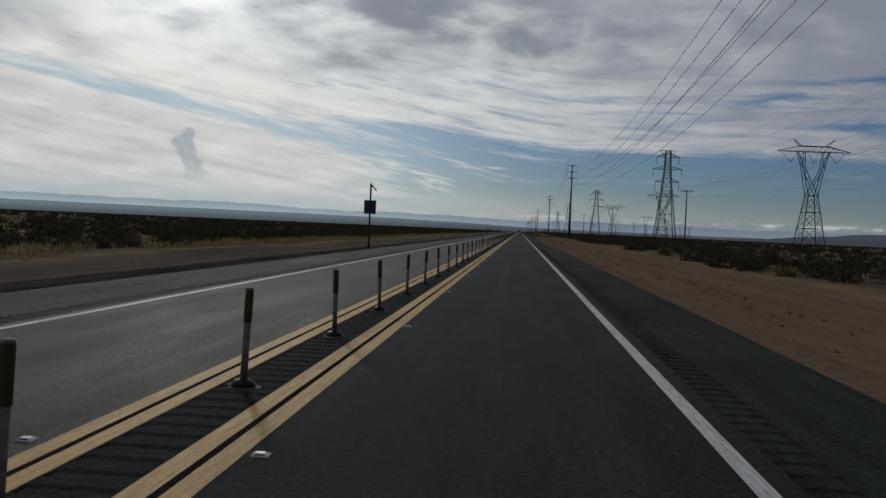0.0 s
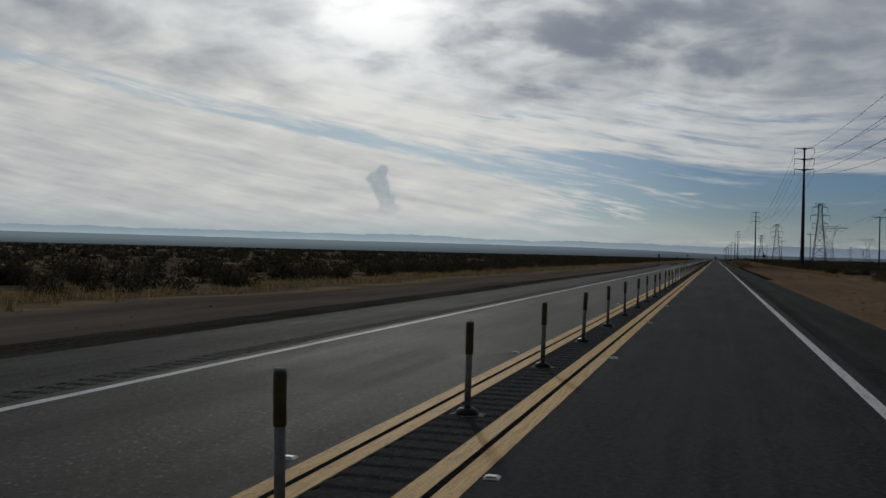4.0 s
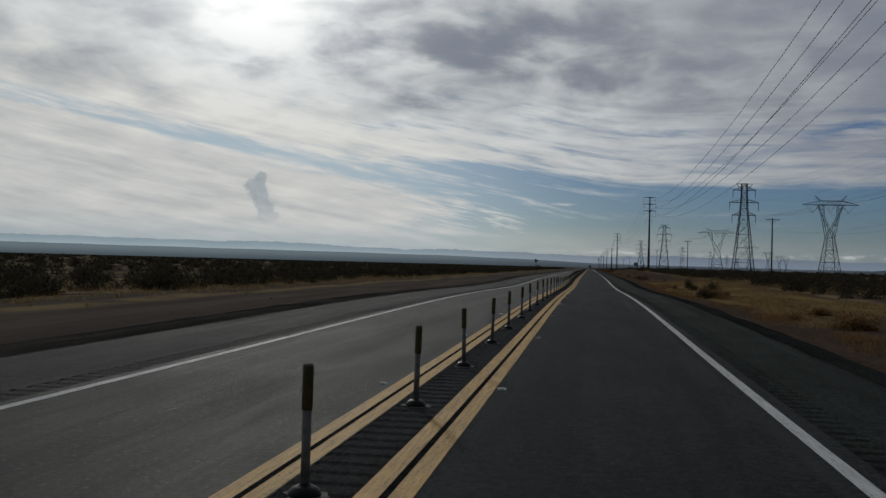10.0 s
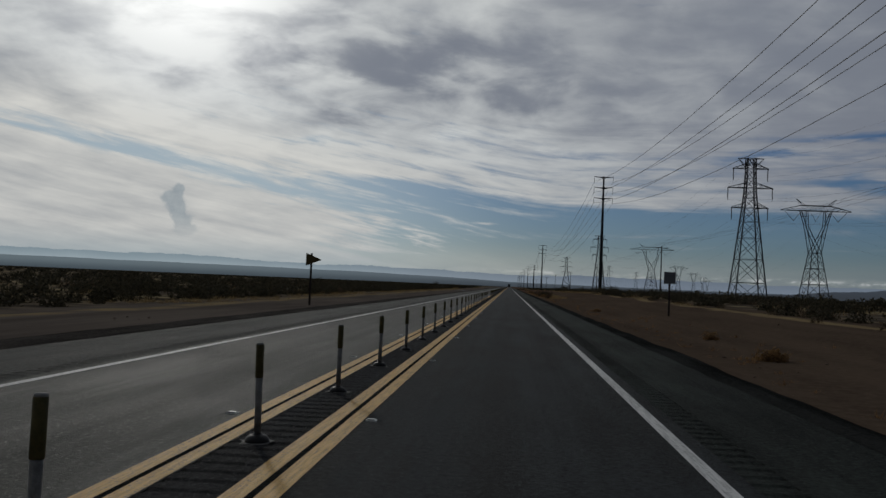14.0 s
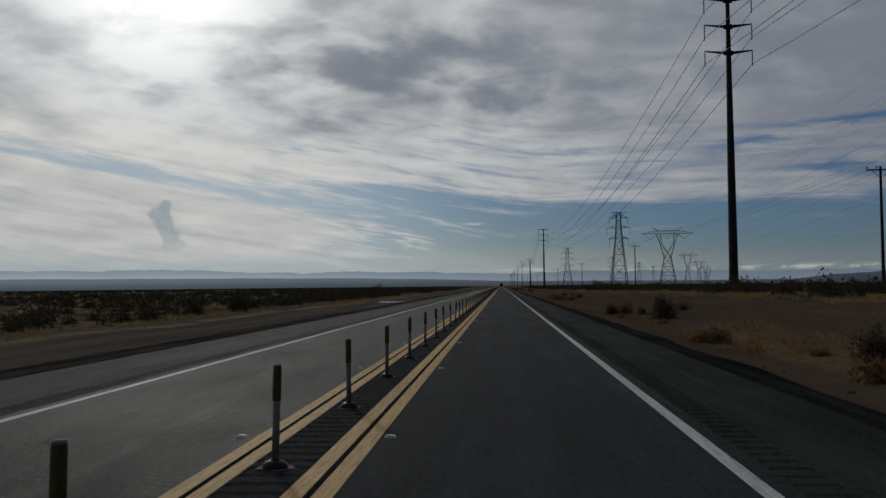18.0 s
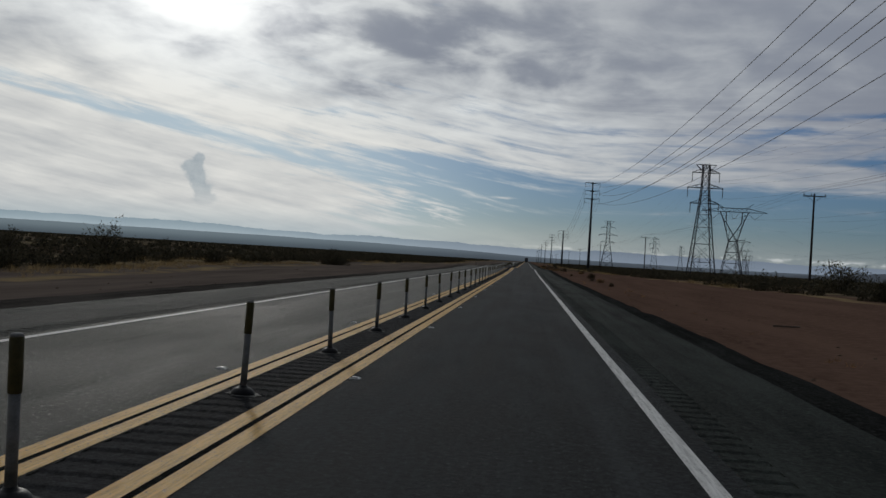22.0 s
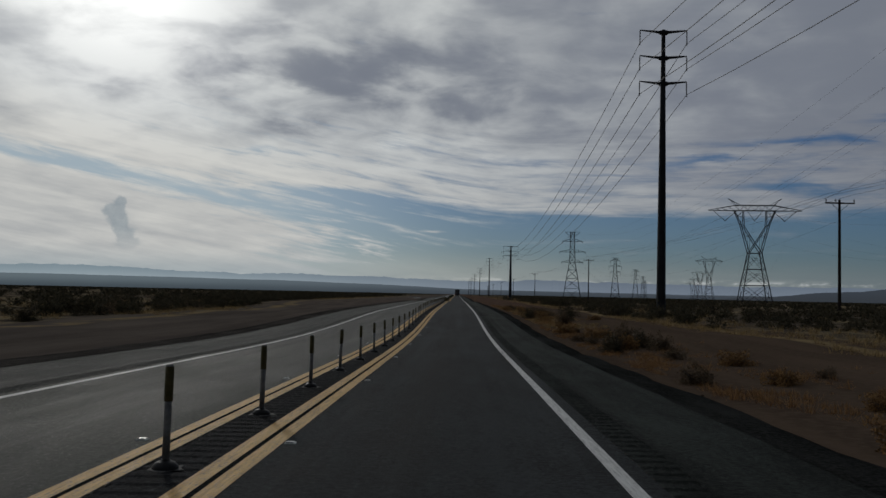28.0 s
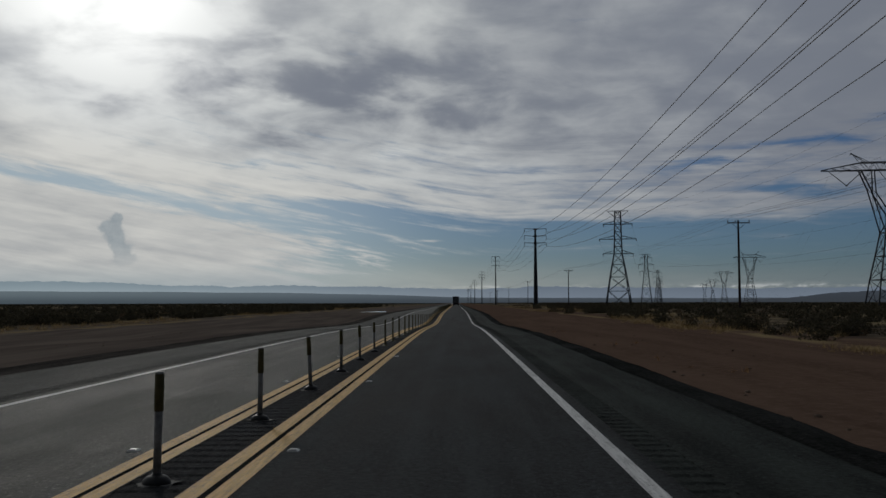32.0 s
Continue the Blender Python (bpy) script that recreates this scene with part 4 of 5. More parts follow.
A = [(20.5, 42, 0.8, 1), (20.3, 375, 0.75, 1), (22.1, 702, 0.85, 1), (19.7, 1038.5, -0.15, 0.972), (23.2, 1351, 0.4, 0.79, 1.4), (22.5, 1602, 0.4, 0.95), (22.3, 1872, 0.4, 0.97),
     (22, 2160, 0.4, 0.97), (22, 2450, 0.4, 0.97), (22, 2760, 0.4, 0.97)]
line_of([(steel_pole(), A, [(s * 2.28, 0, z - 1.3) for z in (28.5, 25.9, 23.3) for s in (-1, 1)])], 7.5, 0.036, "thin overhead conductor sagging between steel poles")
W = [(36.5, 30, 0.6, 0.96), (36.3, 204, 0.6, 0.96), (37, 371, 0.7, 0.98), (37.5, 541, 0.8, 1), (37, 704, 0.8, 1), (37.2, 870, 0.7, 0.98), (37.4, 1040, -0.2, 0.97), (36.3, 1203, 0.2, 0.97),
     (36.8, 1384, 0.3, 0.98), (37, 1555, 0.3, 1), (37, 1725, 0.3, 1), (37, 1900, 0.3, 1), (37, 2075, 0.2, 1)]
line_of([(wood_pole(), W, [(x, -0.14, 12.56) for x in (-1.36, 1.36, -0.42)])], 4.5, 0.014, "thin overhead wire between wooden poles")
B = [(54, 20, 0.6, 1), (54.2, 347, 0.6, 1.0), (57.4, 702, 0.6, 1.03), (54, 1035, 0.2, 1.03), (57.4, 1408, 0.3, 1.0), (135, 1733, 0.2, 1.05), (220, 2080, 0.1, 1.03), (300, 2430, 0.1, 1.03), (380, 2800, 0, 1)]
SLIM = [(s * h, 0, z - 2.9) for z, h in ((31.0, 4.1), (26.4, 5.3), (21.7, 4.3)) for s in (-1, 1)] + [(-3.1, 0, 33.4), (3.1, 0, 33.4)]
BROAD = [(s * h, 0, z - 0.9) for z, h in ((28.7, 5.0), (23.4, 6.4), (18.2, 5.2)) for s in (-1, 1)] + [(-3.7, 0, 33.4), (3.7, 0, 33.4)]
line_of([(suspension_tower(), B[:4], SLIM), (strain_tower(), B[4:5], BROAD), (suspension_tower(), B[5:], SLIM)], 8.0, 0.013, "thin overhead conductor between lattice towers")
CC = [(126, -70, 0.4, 1, 0.74), (127.9, 415, 0.4, 0.97, 0.74), (138.2, 902, 0.4, 0.96, 0.75), (137.2, 1373, 0.3, 0.99), (256, 1881, 0.1, 0.93, 0.66), (374, 2360, 0, 0.96, 0.66),
      (490, 2830, 0, 0.96, 0.66), (600, 3290, 0, 0.96, 0.66)]
line_of([(delta_tower(), CC, [(widen(x, 38.0), 0, 38.0) for x in (-15.2, 0.0, 15.2)] + [(widen(x, 48.5), 0, 48.5) for x in (-13.4, 13.4)])], 13.0, 0.015, "thin overhead conductor between delta towers")


# ---------------------------------------------------------------- signs and markers
def gz(x, y):
    return ground_z(x, y)


def sensor_sign(x, y):
    t = thing("solar_sign", "blue panel on a tall steel post with a small solar panel", "road sign", "", pose(x, y, gz(x, y), 0, 0, 6))
    g = Geo()
    g.turned([(0.06, -0.3), (0.06, 1.2), (0.055, 1.22), (0.055, 4.0), (0.02, 4.02), (0.02, 4.15)], 8)
    part("post", g, RUST, t)
    g = Geo()
    g.box(0, -0.09, 2.62, 0.72, 0.05, 0.82, 0.015)
    part("panel", g, SIGN_BLUE, t, "dark blue panel")
    for z in (2.42, 2.82):
        g = Geo()
        g.box(0, -0.055, z, 0.5, 0.03, 0.05)
        part("bracket", g, GALV, t)
    g = Geo()
    c, s = math.cos(radians(52)), math.sin(radians(52))
    rings = []
    for d in (-0.035, 0.035):
        rings.append([(0.06 + c * a + s * d, b, 3.95 - s * a + c * d) for a, b in ((0.0, -0.22), (0.44, -0.22), (0.44, 0.22), (0.0, 0.22))])
    g.quad_strip(rings)
    part("solar_panel", g, PANEL, t, "small tilted solar panel")


def back_sign(name, x, y, w, h, z, label, face, turn=0.0):
    t = thing(name, label, "road sign", "", pose(x, y, gz(x, y), 0, 0, turn))
    g = Geo()
    g.box(0, 0, z / 2 - 0.15, 0.10, 0.10, z + 0.3, 0.01)
    part("post", g, WOOD, t)
    g = Geo()
    g.box(0, -0.065, z - h / 2 + 0.03, w, 0.012, h, 0.004)
    part("plate", g, face, t)
    for k in (0.25, 0.75):
        g = Geo()
        g.turned([(0.012, 0.0), (0.012, 0.012)], 6)
        bolt = part("bolt", g, CHROME, t)
        bolt.matrix_basis = pose(0, -0.071, z - h * k + 0.03, 90, 0, 0)


def pennant_sign(x, y, z, right=1):
    t = thing("pennant_sign", "triangular pennant sign on a wooden post, darkened as backlit", "road sign", "", pose(x, y, gz(x, y), 0, 0, 0))
    g = Geo()
    g.box(0, 0, z / 2 - 0.15, 0.10, 0.10, z + 0.3, 0.01)
    part("post", g, WOOD, t)
    g = Geo()
    out = [(-0.30, 0.0), (-0.30, -0.72), (0.62, -0.36)]
    g.quad_strip([[(right * a, -0.07, z + b) for a, b in out], [(right * a, -0.058, z + b) for a, b in out]])
    part("plate", g, PENNANT, t, "yellow triangular plate, darkened as backlit")


def post_marker(x, y, h, label, name="roadside_marker"):
    t = thing(name, label, "marker post", "marker posts beside the road", pose(x, y, gz(x, y), 0, 0, 0))
    g = Geo()
    g.box(0, 0, h / 2 - 0.1, 0.09, 0.02, h + 0.2, 0.006)
    part("post", g, RUST, t)
    g = Geo()
    g.box(0, -0.016, h - 0.14, 0.085, 0.008, 0.22, 0.002)
    plate = part("plate", g, MARKER, t, "white reflective plate")
    for k in range(3):
        g = Geo()
        g.box(0, -0.022, h - 0.08 - 0.06 * k, 0.055, 0.003, 0.022)
        part("mark", g, RUBBER, plate)


sensor_sign(-9.0, 54.4)
back_sign("road_sign", -11.6, 331.8, 0.46, 0.62, 2.35, "grey back of a small road sign on a wooden post", SIGN_BACK)
back_sign("road_sign", 8.7, 528.1, 0.64, 0.66, 2.42, "dark square road sign on a wooden post", SIGN_BACK)
pennant_sign(-11.4, 528.0, 2.95)
pennant_sign(9.3, 331.0, 2.65, -1)
post_marker(-10.3, 120.5, 1.05, "slim dark marker post with a white plate")
post_marker(5.35, 116.5, 0.85, "slim dark marker post with a white plate")
post_marker(4.85, 950.0, 0.75, "slim dark marker post with a white plate")
post_marker(-11.4, 958.0, 1.0, "slim dark marker post with a white plate")


# ---------------------------------------------------------------- lorry ahead
def lorry(x, y):
    t = thing("box_lorry", "dark box lorry seen from behind on the road", "lorry", "", pose(x, y, road_z(y), 0, 0, 0))
    g = Geo()
    g.box(0, 6.0, 2.55, 2.55, 12.0, 2.75, 0.04)
    part("cargo_box", g, TRUCK_BOX, t)
    for s in (-1, 1):
        g = Geo()
        g.box(s * 0.62, -0.03, 2.55, 1.2, 0.05, 2.55, 0.015)
        door = part("rear_door", g, TRUCK_BOX, t)
        g = Geo()
        g.bar((s * 0.2, -0.08, 1.4), (s * 0.2, -0.08, 3.7), 0.04)
        part("lock_bar", g, CHROME, door)
        g = Geo()
        g.box(s * 1.0, -0.04, 0.98, 0.28, 0.05, 0.14, 0.01)
        part("tail_lamp", g, LAMP_RED, t)
    g = Geo()
    g.box(0, -0.02, 0.62, 2.3, 0.10, 0.12, 0.02)
    g.bar((-0.7, 0.0, 0.65), (-0.7, 0.2, 1.2), 0.08)
    g.bar((0.7, 0.0, 0.65), (0.7, 0.2, 1.2), 0.08)
    part("bumper", g, GALV, t)
    g = Geo()
    g.box(0, 13.6, 1.75, 2.4, 2.3, 2.3, 0.15)
    part("cab", g, TRUCK_BOX, t)
    g = Geo()
    g.box(0, 7.0, 0.95, 0.9, 13.5, 0.25)
    part("chassis", g, RUBBER, t)
    for yy in (1.6, 2.9, 13.4):
        for s in (-1, 1):
            g = Geo()
            g.turned([(0.30, -0.16), (0.48, -0.16), (0.51, -0.10), (0.51, 0.10), (0.48, 0.16), (0.30, 0.16)], 18)
            wheel = part("wheel", g, RUBBER, t)
            wheel.matrix_basis = pose(s * 1.05, yy, 0.51, 0, 90, 0)


lorry(-0.1, 1462.0)


# ---------------------------------------------------------------- puddles
def puddle(x, y, rx, ry, seed):
    r = random.Random(seed)
    pts = []
    for i in range(28):
        a = 2 * math.pi * i / 28
        k = 1 + 0.25 * math.sin(3 * a + seed) + r.uniform(-0.08, 0.08)
        pts.append((x + rx * k * math.cos(a), y + ry * k * math.sin(a)))
    z = sum(gz(px, py) for px, py in pts) / len(pts) + 0.03
    verts = [(x, y, z)] + [(px, py, z) for px, py in pts] + [(x + (px - x) * 1.02, y + (py - y) * 1.02, z - 0.10) for px, py in pts]
    n = 28
    faces = [(0, 1 + i, 1 + (i + 1) % n) for i in range(n)] + [(1 + i, 1 + n + i, 1 + n + (i + 1) % n, 1 + (i + 1) % n) for i in range(n)]
    mesh_from("puddle", verts, faces, WATER, "structure", "shallow muddy puddle reflecting the pale sky", "puddle")


puddle(-11.75, 704.6, 1.2, 2.6, 1)
puddle(-13.0, 1235.0, 1.8, 7.0, 4)


# ---------------------------------------------------------------- verge litter
def shoulder_patch(y0, y1, x0, x1, seed):
    r = random.Random(seed)
    g = Geo()
    n = 16
    left, right = [], []
    for i in range(n + 1):
        y = y0 + (y1 - y0) * i / n
        k = math.sin(math.pi * min(1, max(0, i / n))) ** 0.4
        mid = (x0 + x1) / 2
        left.append((mid - (mid - x0) * k + r.uniform(-0.08, 0.08), y, road_z(y) + 0.006))
        right.append((mid + (x1 - mid) * k + r.uniform(-0.08, 0.08), y, road_z(y) + 0.006))
    for p, q in zip(left, right):
        g.v += [p, q]
    g.f = [(2 * i, 2 * i + 1, 2 * i + 3, 2 * i + 2) for i in range(n)]
    tagged(part("shoulder_patch", g, PATCH), "pale dusty repair patch on the far shoulder", "patch", "", "structure")


shoulder_patch(30.5, 37.5, -8.3, -6.85, 2)


def stick(x, y, length, turn, seed):
    r = random.Random(seed)
    t = thing("fallen_branch", "dry dark branch lying on the dirt verge", "branch", "branches on the verge", pose(x, y, gz(x, y), 0, 0, turn))
    g = Geo()
    g.path([(length * (k / 5 - 0.5), r.uniform(-0.05, 0.05) * length, 0.02 + r.uniform(0, 0.03)) for k in range(6)], 0.035)
    part("stem", g, TWIG, t)
    for k in range(2):
        a = r.uniform(-0.3, 0.3) * length
        g = Geo().bar((a, 0, 0.03), (a + 0.25 * length, r.choice((-1, 1)) * 0.22 * length, 0.06), 0.022, 4, 0.008)
        part("twig", g, TWIG, t)


for _i, (_x, _y, _l, _t) in enumerate(((6.6, 833.2, 0.9, 5), (7.4, 62.5, 0.8, -10), (8.2, 55.0, 1.0, 12), (6.9, 78.0, 0.7, 30), (8.6, 880.0, 0.8, 40), (7.2, 772.0, 0.7, 0))):
    stick(_x, _y, _l, _t, 70 + _i)


# ---------------------------------------------------------------- plants
def leaf_cloud(r, count, w, h, size):
    """Small leaf sprays filling an uneven, rounded mound that reaches the ground."""
    v, f = [], []
    seed = r.uniform(0, 50)
    for _ in range(count):
        d = Vector((r.gauss(0, 1), r.gauss(0, 1), abs(r.gauss(0, 1)) * 0.9)).normalized()
        swell = 0.80 + 0.75 * noise.noise((d.x * 1.9 + seed, d.y * 1.9, d.z * 1.9))
        q = (0.25 + 0.75 * r.random() ** 0.45) * swell
        c = Vector((d.x * q * w * 0.5, d.y * q * w * 0.5, max(0.02, d.z * q * h)))
        s = size * r.uniform(0.6, 1.5)
        a = Vector((r.gauss(0, 1), r.gauss(0, 1), r.gauss(0.3, 1))).normalized()
        b = a.cross(Vector((r.gauss(0, 1), r.gauss(0, 1), r.gauss(0, 1)))).normalized()
        k = len(v)
        v += [tuple(c - a * s - b * s * 0.5), tuple(c - a * s * 0.7 + b * s * 0.5), tuple(c + a * s)]
        f.append((k, k + 1, k + 2))
    return v, f


def stems(r, w, h, count):
    g = Geo()
    for _ in range(count):
        a, o = r.uniform(0, 6.283), r.uniform(0.15, 0.48)
        tip = (math.cos(a) * o * w, math.sin(a) * o * w, h * r.uniform(0.55, 0.98))
        mid = (tip[0] * 0.4 + r.uniform(-0.05, 0.05), tip[1] * 0.4 + r.uniform(-0.05, 0.05), tip[2] * 0.5)
        g.bar((tip[0] * 0.06, tip[1] * 0.06, -0.06), mid, 0.035, 3, 0.022)
        g.bar(mid, tip, 0.022, 3, 0.008)
    return g


KINDS = []
for k in range(10):
    r = random.Random(100 + k)
    w, h = r.uniform(1.7, 2.4), r.uniform(1.1, 1.7)
    if k >= 5:
        w, h = r.uniform(0.8, 1.3), r.uniform(0.45, 0.75)
    v, f = leaf_cloud(r, 2300 if k < 5 else 1700, w, h, 0.046 if k < 5 else 0.030)
    lm = bpy.data.meshes.new("foliage")
    lm.from_pydata(v, [], f)
    lm.materials.append(CREOSOTE if k < 5 else BURSAGE if k < 8 else GOLDEN)
    KINDS.append((lm, stems(r, w * 0.9, h * (0.85 if k < 5 else 0.62), 16).mesh("branchwork", TWIG)))

LABELS = ("dark green creosote bush with bare grey stems on the dirt", "low dry grey-brown shrub on the dirt", "rounded golden-brown dry shrub on the dirt")
near_spots = []
rp = random.Random(11)


def plant(k, x, y, s):
    big = k < 5
    t = thing("creosote_bush" if big else "dry_shrub", LABELS[0 if big else 1 if k < 8 else 2], "bush", "desert shrubs",
              pose(x, y, gz(x, y), 0, 0, rp.uniform(0, 360)) @ Matrix.Diagonal((s, s, s * rp.uniform(0.8, 1.15), 1)))
    for name, data in (("foliage", KINDS[k][0]), ("branchwork", KINDS[k][1])):
        o = new(name, data)
        o.parent = t


# shrubs close to the carriageway, first the ones along the right berm
for y0, y1, count in ((325, 425, 14), (440, 600, 7), (605, 675, 13), (690, 735, 10), (800, 900, 5), (900, 950, 12), (950, 1050, 44)):
    for _ in range(count):
        plant(rp.choice((5, 6, 7, 8, 9)), 4.9 + abs(rp.gauss(0, 1.6)), rp.uniform(y0, y1), rp.uniform(0.45, 1.1))
for x, y, k, s in ((5.7, 391, 1, 0.55), (6.4, 393, 8, 1.15), (7.3, 411, 2, 0.50), (8.8, 412, 3, 0.55), (7.8, 419, 2, 0.6), (5.9, 351, 1, 0.5), (6.2, 354, 9, 1.1), (6.8, 329, 6, 1.1), (6.6, 366, 8, 1.2),
                   (6.4, 651, 2, 0.75), (7.4, 657, 0, 0.6), (5.6, 627, 9, 1.2), (6.6, 630, 6, 1.2), (5.2, 707, 8, 1.25), (5.7, 711, 9, 1.35), (5.3, 715, 8, 1.1), (6.3, 713, 9, 1.0), (7.5, 727, 5, 1.0),
                   (6.6, 462, 5, 1.1), (6.7, 838, 6, 1.1), (6.1, 829, 5, 0.5), (6.3, 893, 6, 1.1), (5.3, 981, 0, 0.6), (6.0, 983, 9, 1.3), (6.9, 984, 2, 0.65), (5.5, 996, 8, 1.2), (5.3, 1016, 2, 0.65),
                   (6.1, 1017, 8, 1.3), (6.6, 1006, 6, 1.3), (7.6, 1012, 0, 0.6), (8.8, 1022, 3, 0.8), (6.2, 1056, 1, 0.5), (20.0, 806, 3, 1.6), (-25, 778, 0, 1.35), (-25.5, 790, 2, 1.3), (-26, 802, 4, 1.5), (-25, 862, 3, 1.5), (-24, 748, 1, 1.4), (-18.2, 835, 3, 1.25), (-19.8, 838, 0, 1.1), (-117, 1034, 1, 1.9)):
    plant(k, x, y, s)
made = 0
while made < 170:
    y = rp.uniform(0, 1180)
    side = rp.random() < 0.5
    x = rp.uniform(14.5, 25) if side else -front_left(y) - rp.uniform(0.0, 9.0)
    if noise.noise((x * 0.05, y * 0.03, 7.0)) < -0.15:
        continue
    plant(rp.choice((0, 1, 2, 3, 4, 0, 1, 2, 5, 6, 7)), x, y, rp.uniform(0.65, 1.15))
    made += 1


def scatter(name, material, label, category, places, shapes):
    """One joined mesh of many plants: shapes are (corners, faces) with four corners a face."""
    vs, fs, at = [], [], 0
    for x, y, s, turn, k in places:
        v, f = shapes[k]
        c, q = math.cos(turn), math.sin(turn)
        out = np.empty_like(v)
        out[:, 0] = (v[:, 0] * c - v[:, 1] * q) * s + x
        out[:, 1] = (v[:, 0] * q + v[:, 1] * c) * s + y
        out[:, 2] = v[:, 2] * s + gz(x, y) - 0.02
        vs.append(out)
        fs.append(f + at)
        at += len(v)
    v, f = np.concatenate(vs), np.concatenate(fs)
    m = bpy.data.meshes.new(name)
    m.vertices.add(len(v))
    m.vertices.foreach_set("co", v.astype(np.float32).ravel())
    m.loops.add(f.size)
    m.loops.foreach_set("vertex_index", f.astype(np.int32).ravel())
    m.polygons.add(len(f))
    m.polygons.foreach_set("loop_start", np.arange(0, f.size, f.shape[1], dtype=np.int32))
    m.materials.append(material)
    m.update(calc_edges=True)
    m.validate()
    tagged(new(name, m), label, category, "", "stuff")


def cloud_shapes(n, count, w, h, size, seed):
    out = []
    for k in range(n):
        v, f = leaf_cloud(random.Random(seed + k), count, w, h, size)
        out.append((np.array(v), np.array(f)))
    return out


def spread(count, x0, x1, y0, y1, seed, low, high, kinds, gap=-0.25, freq=0.035):
    r = random.Random(seed)
    out = []
    while len(out) < count:
        x, y = r.uniform(x0, x1) * r.choice((-1, 1)), r.uniform(y0, y1)
        if x > 0 and x < 13.5 or x < 0 and -x < front_left(y) + r.uniform(0.0, 2.5):
            continue
        if noise.noise((x * freq, y * freq, seed)) < gap:
            continue
        out.append((x, y, r.uniform(low, high), r.uniform(0, 6.283), r.randrange(kinds)))
    return out


scatter("creosote_scrub", CREOSOTE, "dark creosote scrub spread over the desert", "scrub", spread(2100, 14, 30, -10, 1300, 21, 0.5, 1.1, 6, -0.3), cloud_shapes(6, 310, 2.0, 1.25, 0.096, 40))
def left_scrub():
    """A dense belt of scrub along the far verge."""
    r = random.Random(26)
    out = []
    while len(out) < 1500:
        y = r.uniform(-10, 1300)
        x = -front_left(y) - abs(r.gauss(0, 7.0)) - 0.5
        if noise.noise((x * 0.06, y * 0.03, 26.0)) > -0.30:
            out.append((x, y, r.uniform(0.45, 1.05), r.uniform(0, 6.283), r.randrange(5)))
    return out


scatter("verge_scrub", CREOSOTE, "dense dark scrub along the far verge", "scrub", left_scrub(), cloud_shapes(5, 260, 1.9, 1.15, 0.10, 95))
scatter("far_creosote_scrub", CREOSOTE, "dark creosote scrub farther from the road", "scrub", spread(4300, 28, 85, -10, 1500, 25, 0.6, 1.15, 6, -0.3), cloud_shapes(6, 110, 2.2, 1.2, 0.175, 45))
scatter("grey_scrub", BURSAGE, "low grey-brown dry shrubs spread over the desert", "scrub", spread(2800, 13, 60, -10, 1450, 22, 0.5, 1.2, 5, -0.1), cloud_shapes(5, 90, 1.2, 0.55, 0.085, 60))
scatter("distant_scrub", CREOSOTE, "distant dark scrub merging into a band", "scrub", spread(9500, 60, 420, -10, 2600, 23, 0.7, 1.2, 5, -0.35, 0.012), cloud_shapes(5, 30, 2.8, 1.15, 0.40, 80))


def grass_shapes(n, blades, seed):
    out = []
    for k in range(n):
        r = random.Random(seed + k)
        v, f = [], []
        for _ in range(blades):
            a, o, h = r.uniform(0, 6.283), abs(r.gauss(0, 0.20)), r.uniform(0.05, 0.30)
            bx, by = math.cos(a) * o * 0.8, math.sin(a) * o * 0.8
            tx, ty = bx + math.cos(a) * o * 0.7 + r.gauss(0, 0.06), by + math.sin(a) * o * 0.7 + r.gauss(0, 0.06)
            w = r.uniform(0.006, 0.012)
            px, py = -math.sin(a) * w, math.cos(a) * w
            i = len(v)
            v += [(bx - px, by - py, -0.02), (bx + px, by + py, -0.02), (tx, ty, h)]
            f.append((i, i + 1, i + 2))
        out.append((np.array(v), np.array(f)))
    return out


def berm_grass():
    """Orange-brown tufts beside the right berm, thick and clumped on some stretches."""
    r = random.Random(31)
    out = []
    dense = ((-10, 300, 0.03), (300, 440, 1.1), (440, 600, 0.07), (600, 660, 0.35), (660, 682, 0.3), (682, 738, 0.4), (738, 892, 0.012), (892, 950, 0.6), (950, 1052, 1.0), (1052, 1080, 0.55), (1080, 1400, 0.008))
    for a, b, d in dense:
        for _ in range(int((b - a) * d * 30)):
            x = 4.75 + abs(r.gauss(0, 1.5))
            y = r.uniform(a, b)
            q = noise.noise((x * 0.55, y * 0.22, 1.0)) + 0.5 * noise.noise((x * 1.3, y * 0.9, 3.0))
            if q > 0.02 or d < 0.1 and q > -0.3:
                out.append((x, y, r.uniform(0.28, 0.6) + 0.6 * max(0.0, q), r.uniform(0, 6.283), r.randrange(6)))
    return out


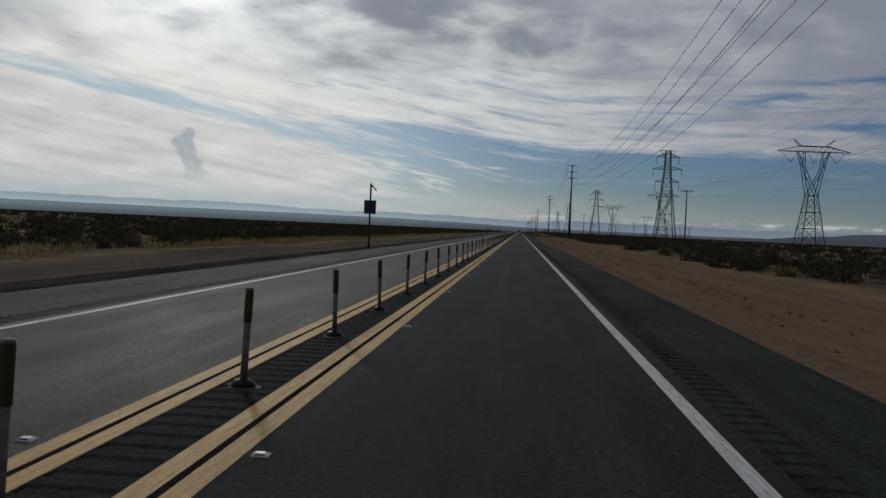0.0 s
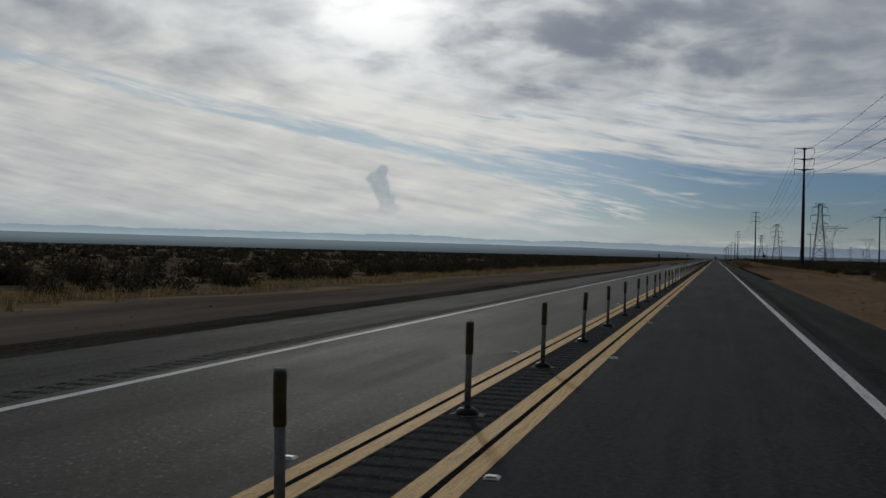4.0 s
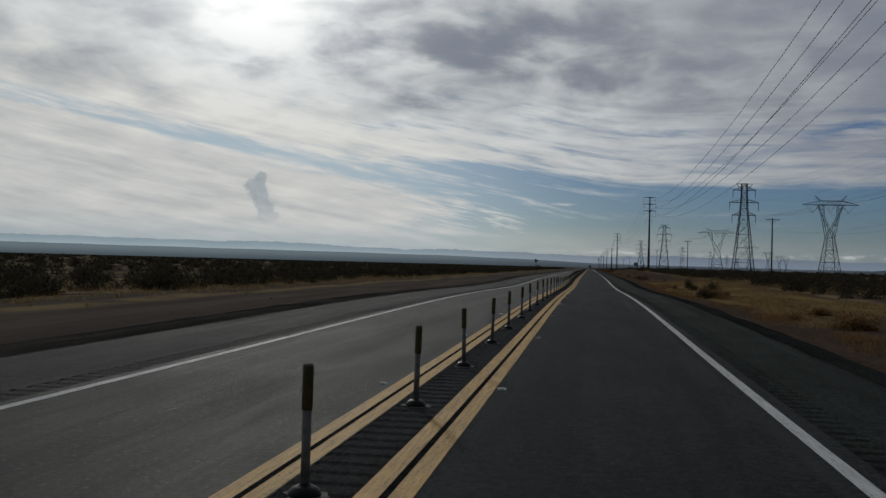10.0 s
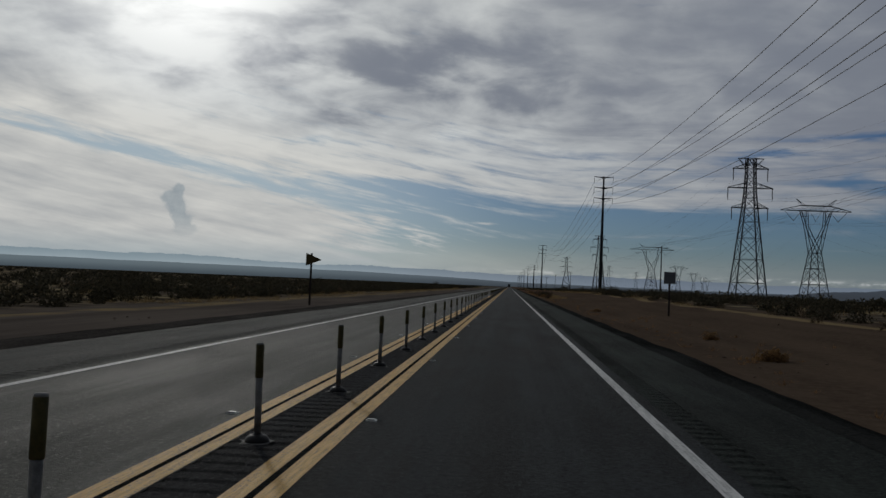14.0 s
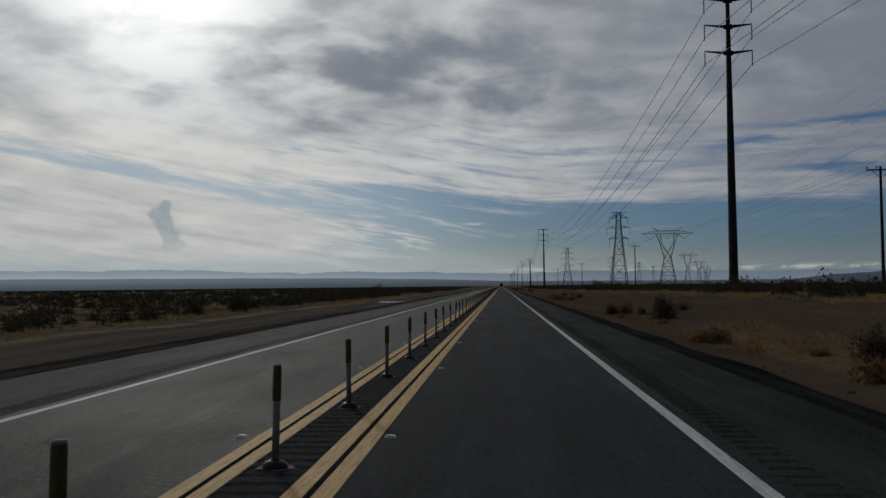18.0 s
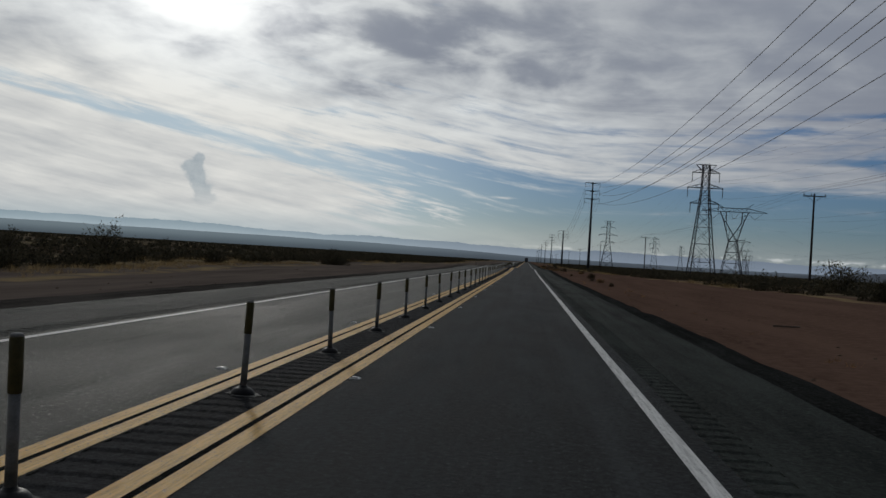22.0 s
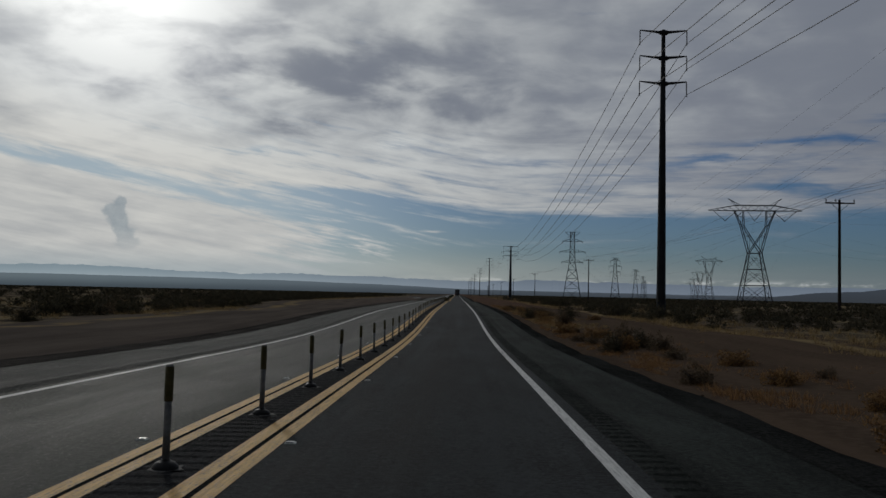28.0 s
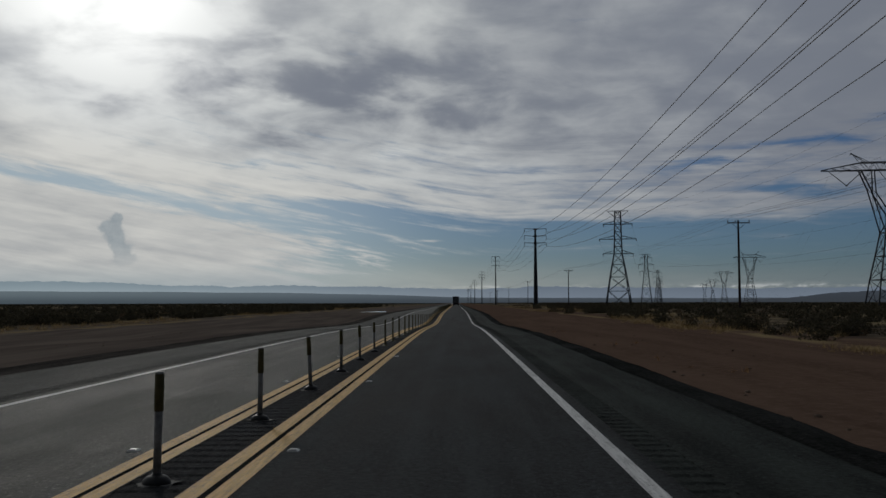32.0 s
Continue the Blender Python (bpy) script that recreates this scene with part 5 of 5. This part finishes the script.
def scrub_grass():
    r = random.Random(32)
    out = []
    # a pale line of grass along the front of the scrub
    for _ in range(14000):
        x, y = (13.4 + r.gauss(0, 0.7), r.uniform(-10, 1250)) if r.random() < 0.5 else (-17.6 - r.gauss(0, 1.1), r.uniform(-10, 1250))
        if noise.noise((x * 0.05, y * 0.025, 11.0)) > (-0.3 if x < 0 and 110 < y < 260 else -0.12 if x < 0 and y < 760 else 0.0):
            if x < 0:
                x -= front_left(y) - 18.0
            out.append((x, y, r.uniform(0.55, 1.25) if x > 0 else r.uniform(0.9, 1.7) if y < 300 else r.uniform(0.6, 1.2), r.uniform(0, 6.283), r.randrange(6)))
    # tufts between the shrubs on both sides
    for _ in range(20000):
        s = r.random() < 0.5
        y = r.uniform(-10, 1350)
        x = 13 + abs(r.gauss(0, 9)) if s else -front_left(y) - abs(r.gauss(0, 9))
        if noise.noise((x * 0.08, y * 0.03, 4.0)) > (0.12 if s else 0.02):
            out.append((x, y, r.uniform(0.7, 1.7), r.uniform(0, 6.283), r.randrange(6)))
    return out


scatter("berm_grass", RED_GRASS, "orange-brown dry grass in clumps beside the berm", "grass", berm_grass(), grass_shapes(6, 34, 300))
def gold_grass():
    """Short matted golden grass between the berm and the scrub."""
    r = random.Random(33)
    out = []
    for y0, y1, x0, x1, count in ((366, 450, 5.2, 13.5, 5200), (640, 712, 14.0, 23.0, 2600), (1000, 1060, 4.9, 8.5, 1500), (600, 645, 5.0, 8.0, 900)):
        for _ in range(count):
            x, y = r.uniform(x0, x1), r.uniform(y0, y1)
            if noise.noise((x * 0.3, y * 0.12, 9.0)) > -0.1:
                out.append((x, y, r.uniform(0.35, 0.8), r.uniform(0, 6.283), r.randrange(6)))
    return out


scatter("golden_grass", STRAW, "short matted golden grass beside the road", "grass", gold_grass(), grass_shapes(6, 26, 340))
scatter("dry_grass", STRAW, "pale dry bunch grass in tufts among the scrub", "grass", scrub_grass(), grass_shapes(6, 30, 320))


def stone_places():
    r = random.Random(41)
    out = []
    for _ in range(5200):
        if r.random() < 0.7:
            x = 4.1 + abs(r.gauss(0, 2.4))
        else:
            x = -10.0 - abs(r.gauss(0, 2.5))
        out.append((x, r.uniform(-5, 1180), 0.62 * r.uniform(0.25, 1.0) ** 2, r.uniform(0, 6.283), r.randrange(4)))
    return out


def stone_shapes():
    out = []
    for k in range(4):
        r = random.Random(500 + k)
        v = []
        for z, q in ((0.0, 0.09), (0.05, 0.10), (0.09, 0.05)):
            for i in range(5):
                a = 6.283 * i / 5 + r.uniform(-0.3, 0.3)
                v.append((math.cos(a) * q * r.uniform(0.7, 1.3), math.sin(a) * q * r.uniform(0.7, 1.3), z))
        f = [(j * 5 + i, j * 5 + (i + 1) % 5, (j + 1) * 5 + (i + 1) % 5, (j + 1) * 5 + i) for j in range(2) for i in range(5)]
        f += [(10, 11, 12, 13), (10, 13, 14, 14)][:1]
        out.append((np.array(v), np.array(f)))
    return out


scatter("verge_stones", STONE, "small stones and clods on the dirt verge", "stones", stone_places(), stone_shapes())


# ---------------------------------------------------------------- far backdrop
def ridge(name, radius, az, rise, rough, material, label, seed, step=0.1, centre=540.0):
    """A far skyline: rise is its height in thousandths of its distance, by azimuth in degrees."""
    pts = []
    a = az[0]
    while a <= az[-1]:
        h = float(np.interp(a, az, rise)) * 0.001 * radius
        h += rough * radius * 0.001 * (noise.noise((a * 0.35, seed, 0.0)) + 0.5 * noise.noise((a * 1.1, seed, 5.0)) + 0.35 * noise.noise((a * 3.0, seed, 9.0)) + 0.2 * noise.noise((a * 8.0, seed, 3.0)))
        pts.append((a, max(h, 1.0)))
        a += step
    verts, faces = [], []
    for a, h in pts:
        for k, (dr, f) in enumerate(((0.0, 0.0), (60.0, 0.55), (110.0, 1.0), (240.0, 0.0))):
            q = radius + dr
            verts.append((q * math.sin(radians(a)), centre + q * math.cos(radians(a)), h * f - (8 if f == 0 else 0)))
    for i in range(len(pts) - 1):
        for k in range(3):
            faces.append((i * 4 + k, i * 4 + k + 1, i * 4 + k + 5, i * 4 + k + 4))
    mesh_from(name, verts, faces, material, "structure", label, "backdrop")


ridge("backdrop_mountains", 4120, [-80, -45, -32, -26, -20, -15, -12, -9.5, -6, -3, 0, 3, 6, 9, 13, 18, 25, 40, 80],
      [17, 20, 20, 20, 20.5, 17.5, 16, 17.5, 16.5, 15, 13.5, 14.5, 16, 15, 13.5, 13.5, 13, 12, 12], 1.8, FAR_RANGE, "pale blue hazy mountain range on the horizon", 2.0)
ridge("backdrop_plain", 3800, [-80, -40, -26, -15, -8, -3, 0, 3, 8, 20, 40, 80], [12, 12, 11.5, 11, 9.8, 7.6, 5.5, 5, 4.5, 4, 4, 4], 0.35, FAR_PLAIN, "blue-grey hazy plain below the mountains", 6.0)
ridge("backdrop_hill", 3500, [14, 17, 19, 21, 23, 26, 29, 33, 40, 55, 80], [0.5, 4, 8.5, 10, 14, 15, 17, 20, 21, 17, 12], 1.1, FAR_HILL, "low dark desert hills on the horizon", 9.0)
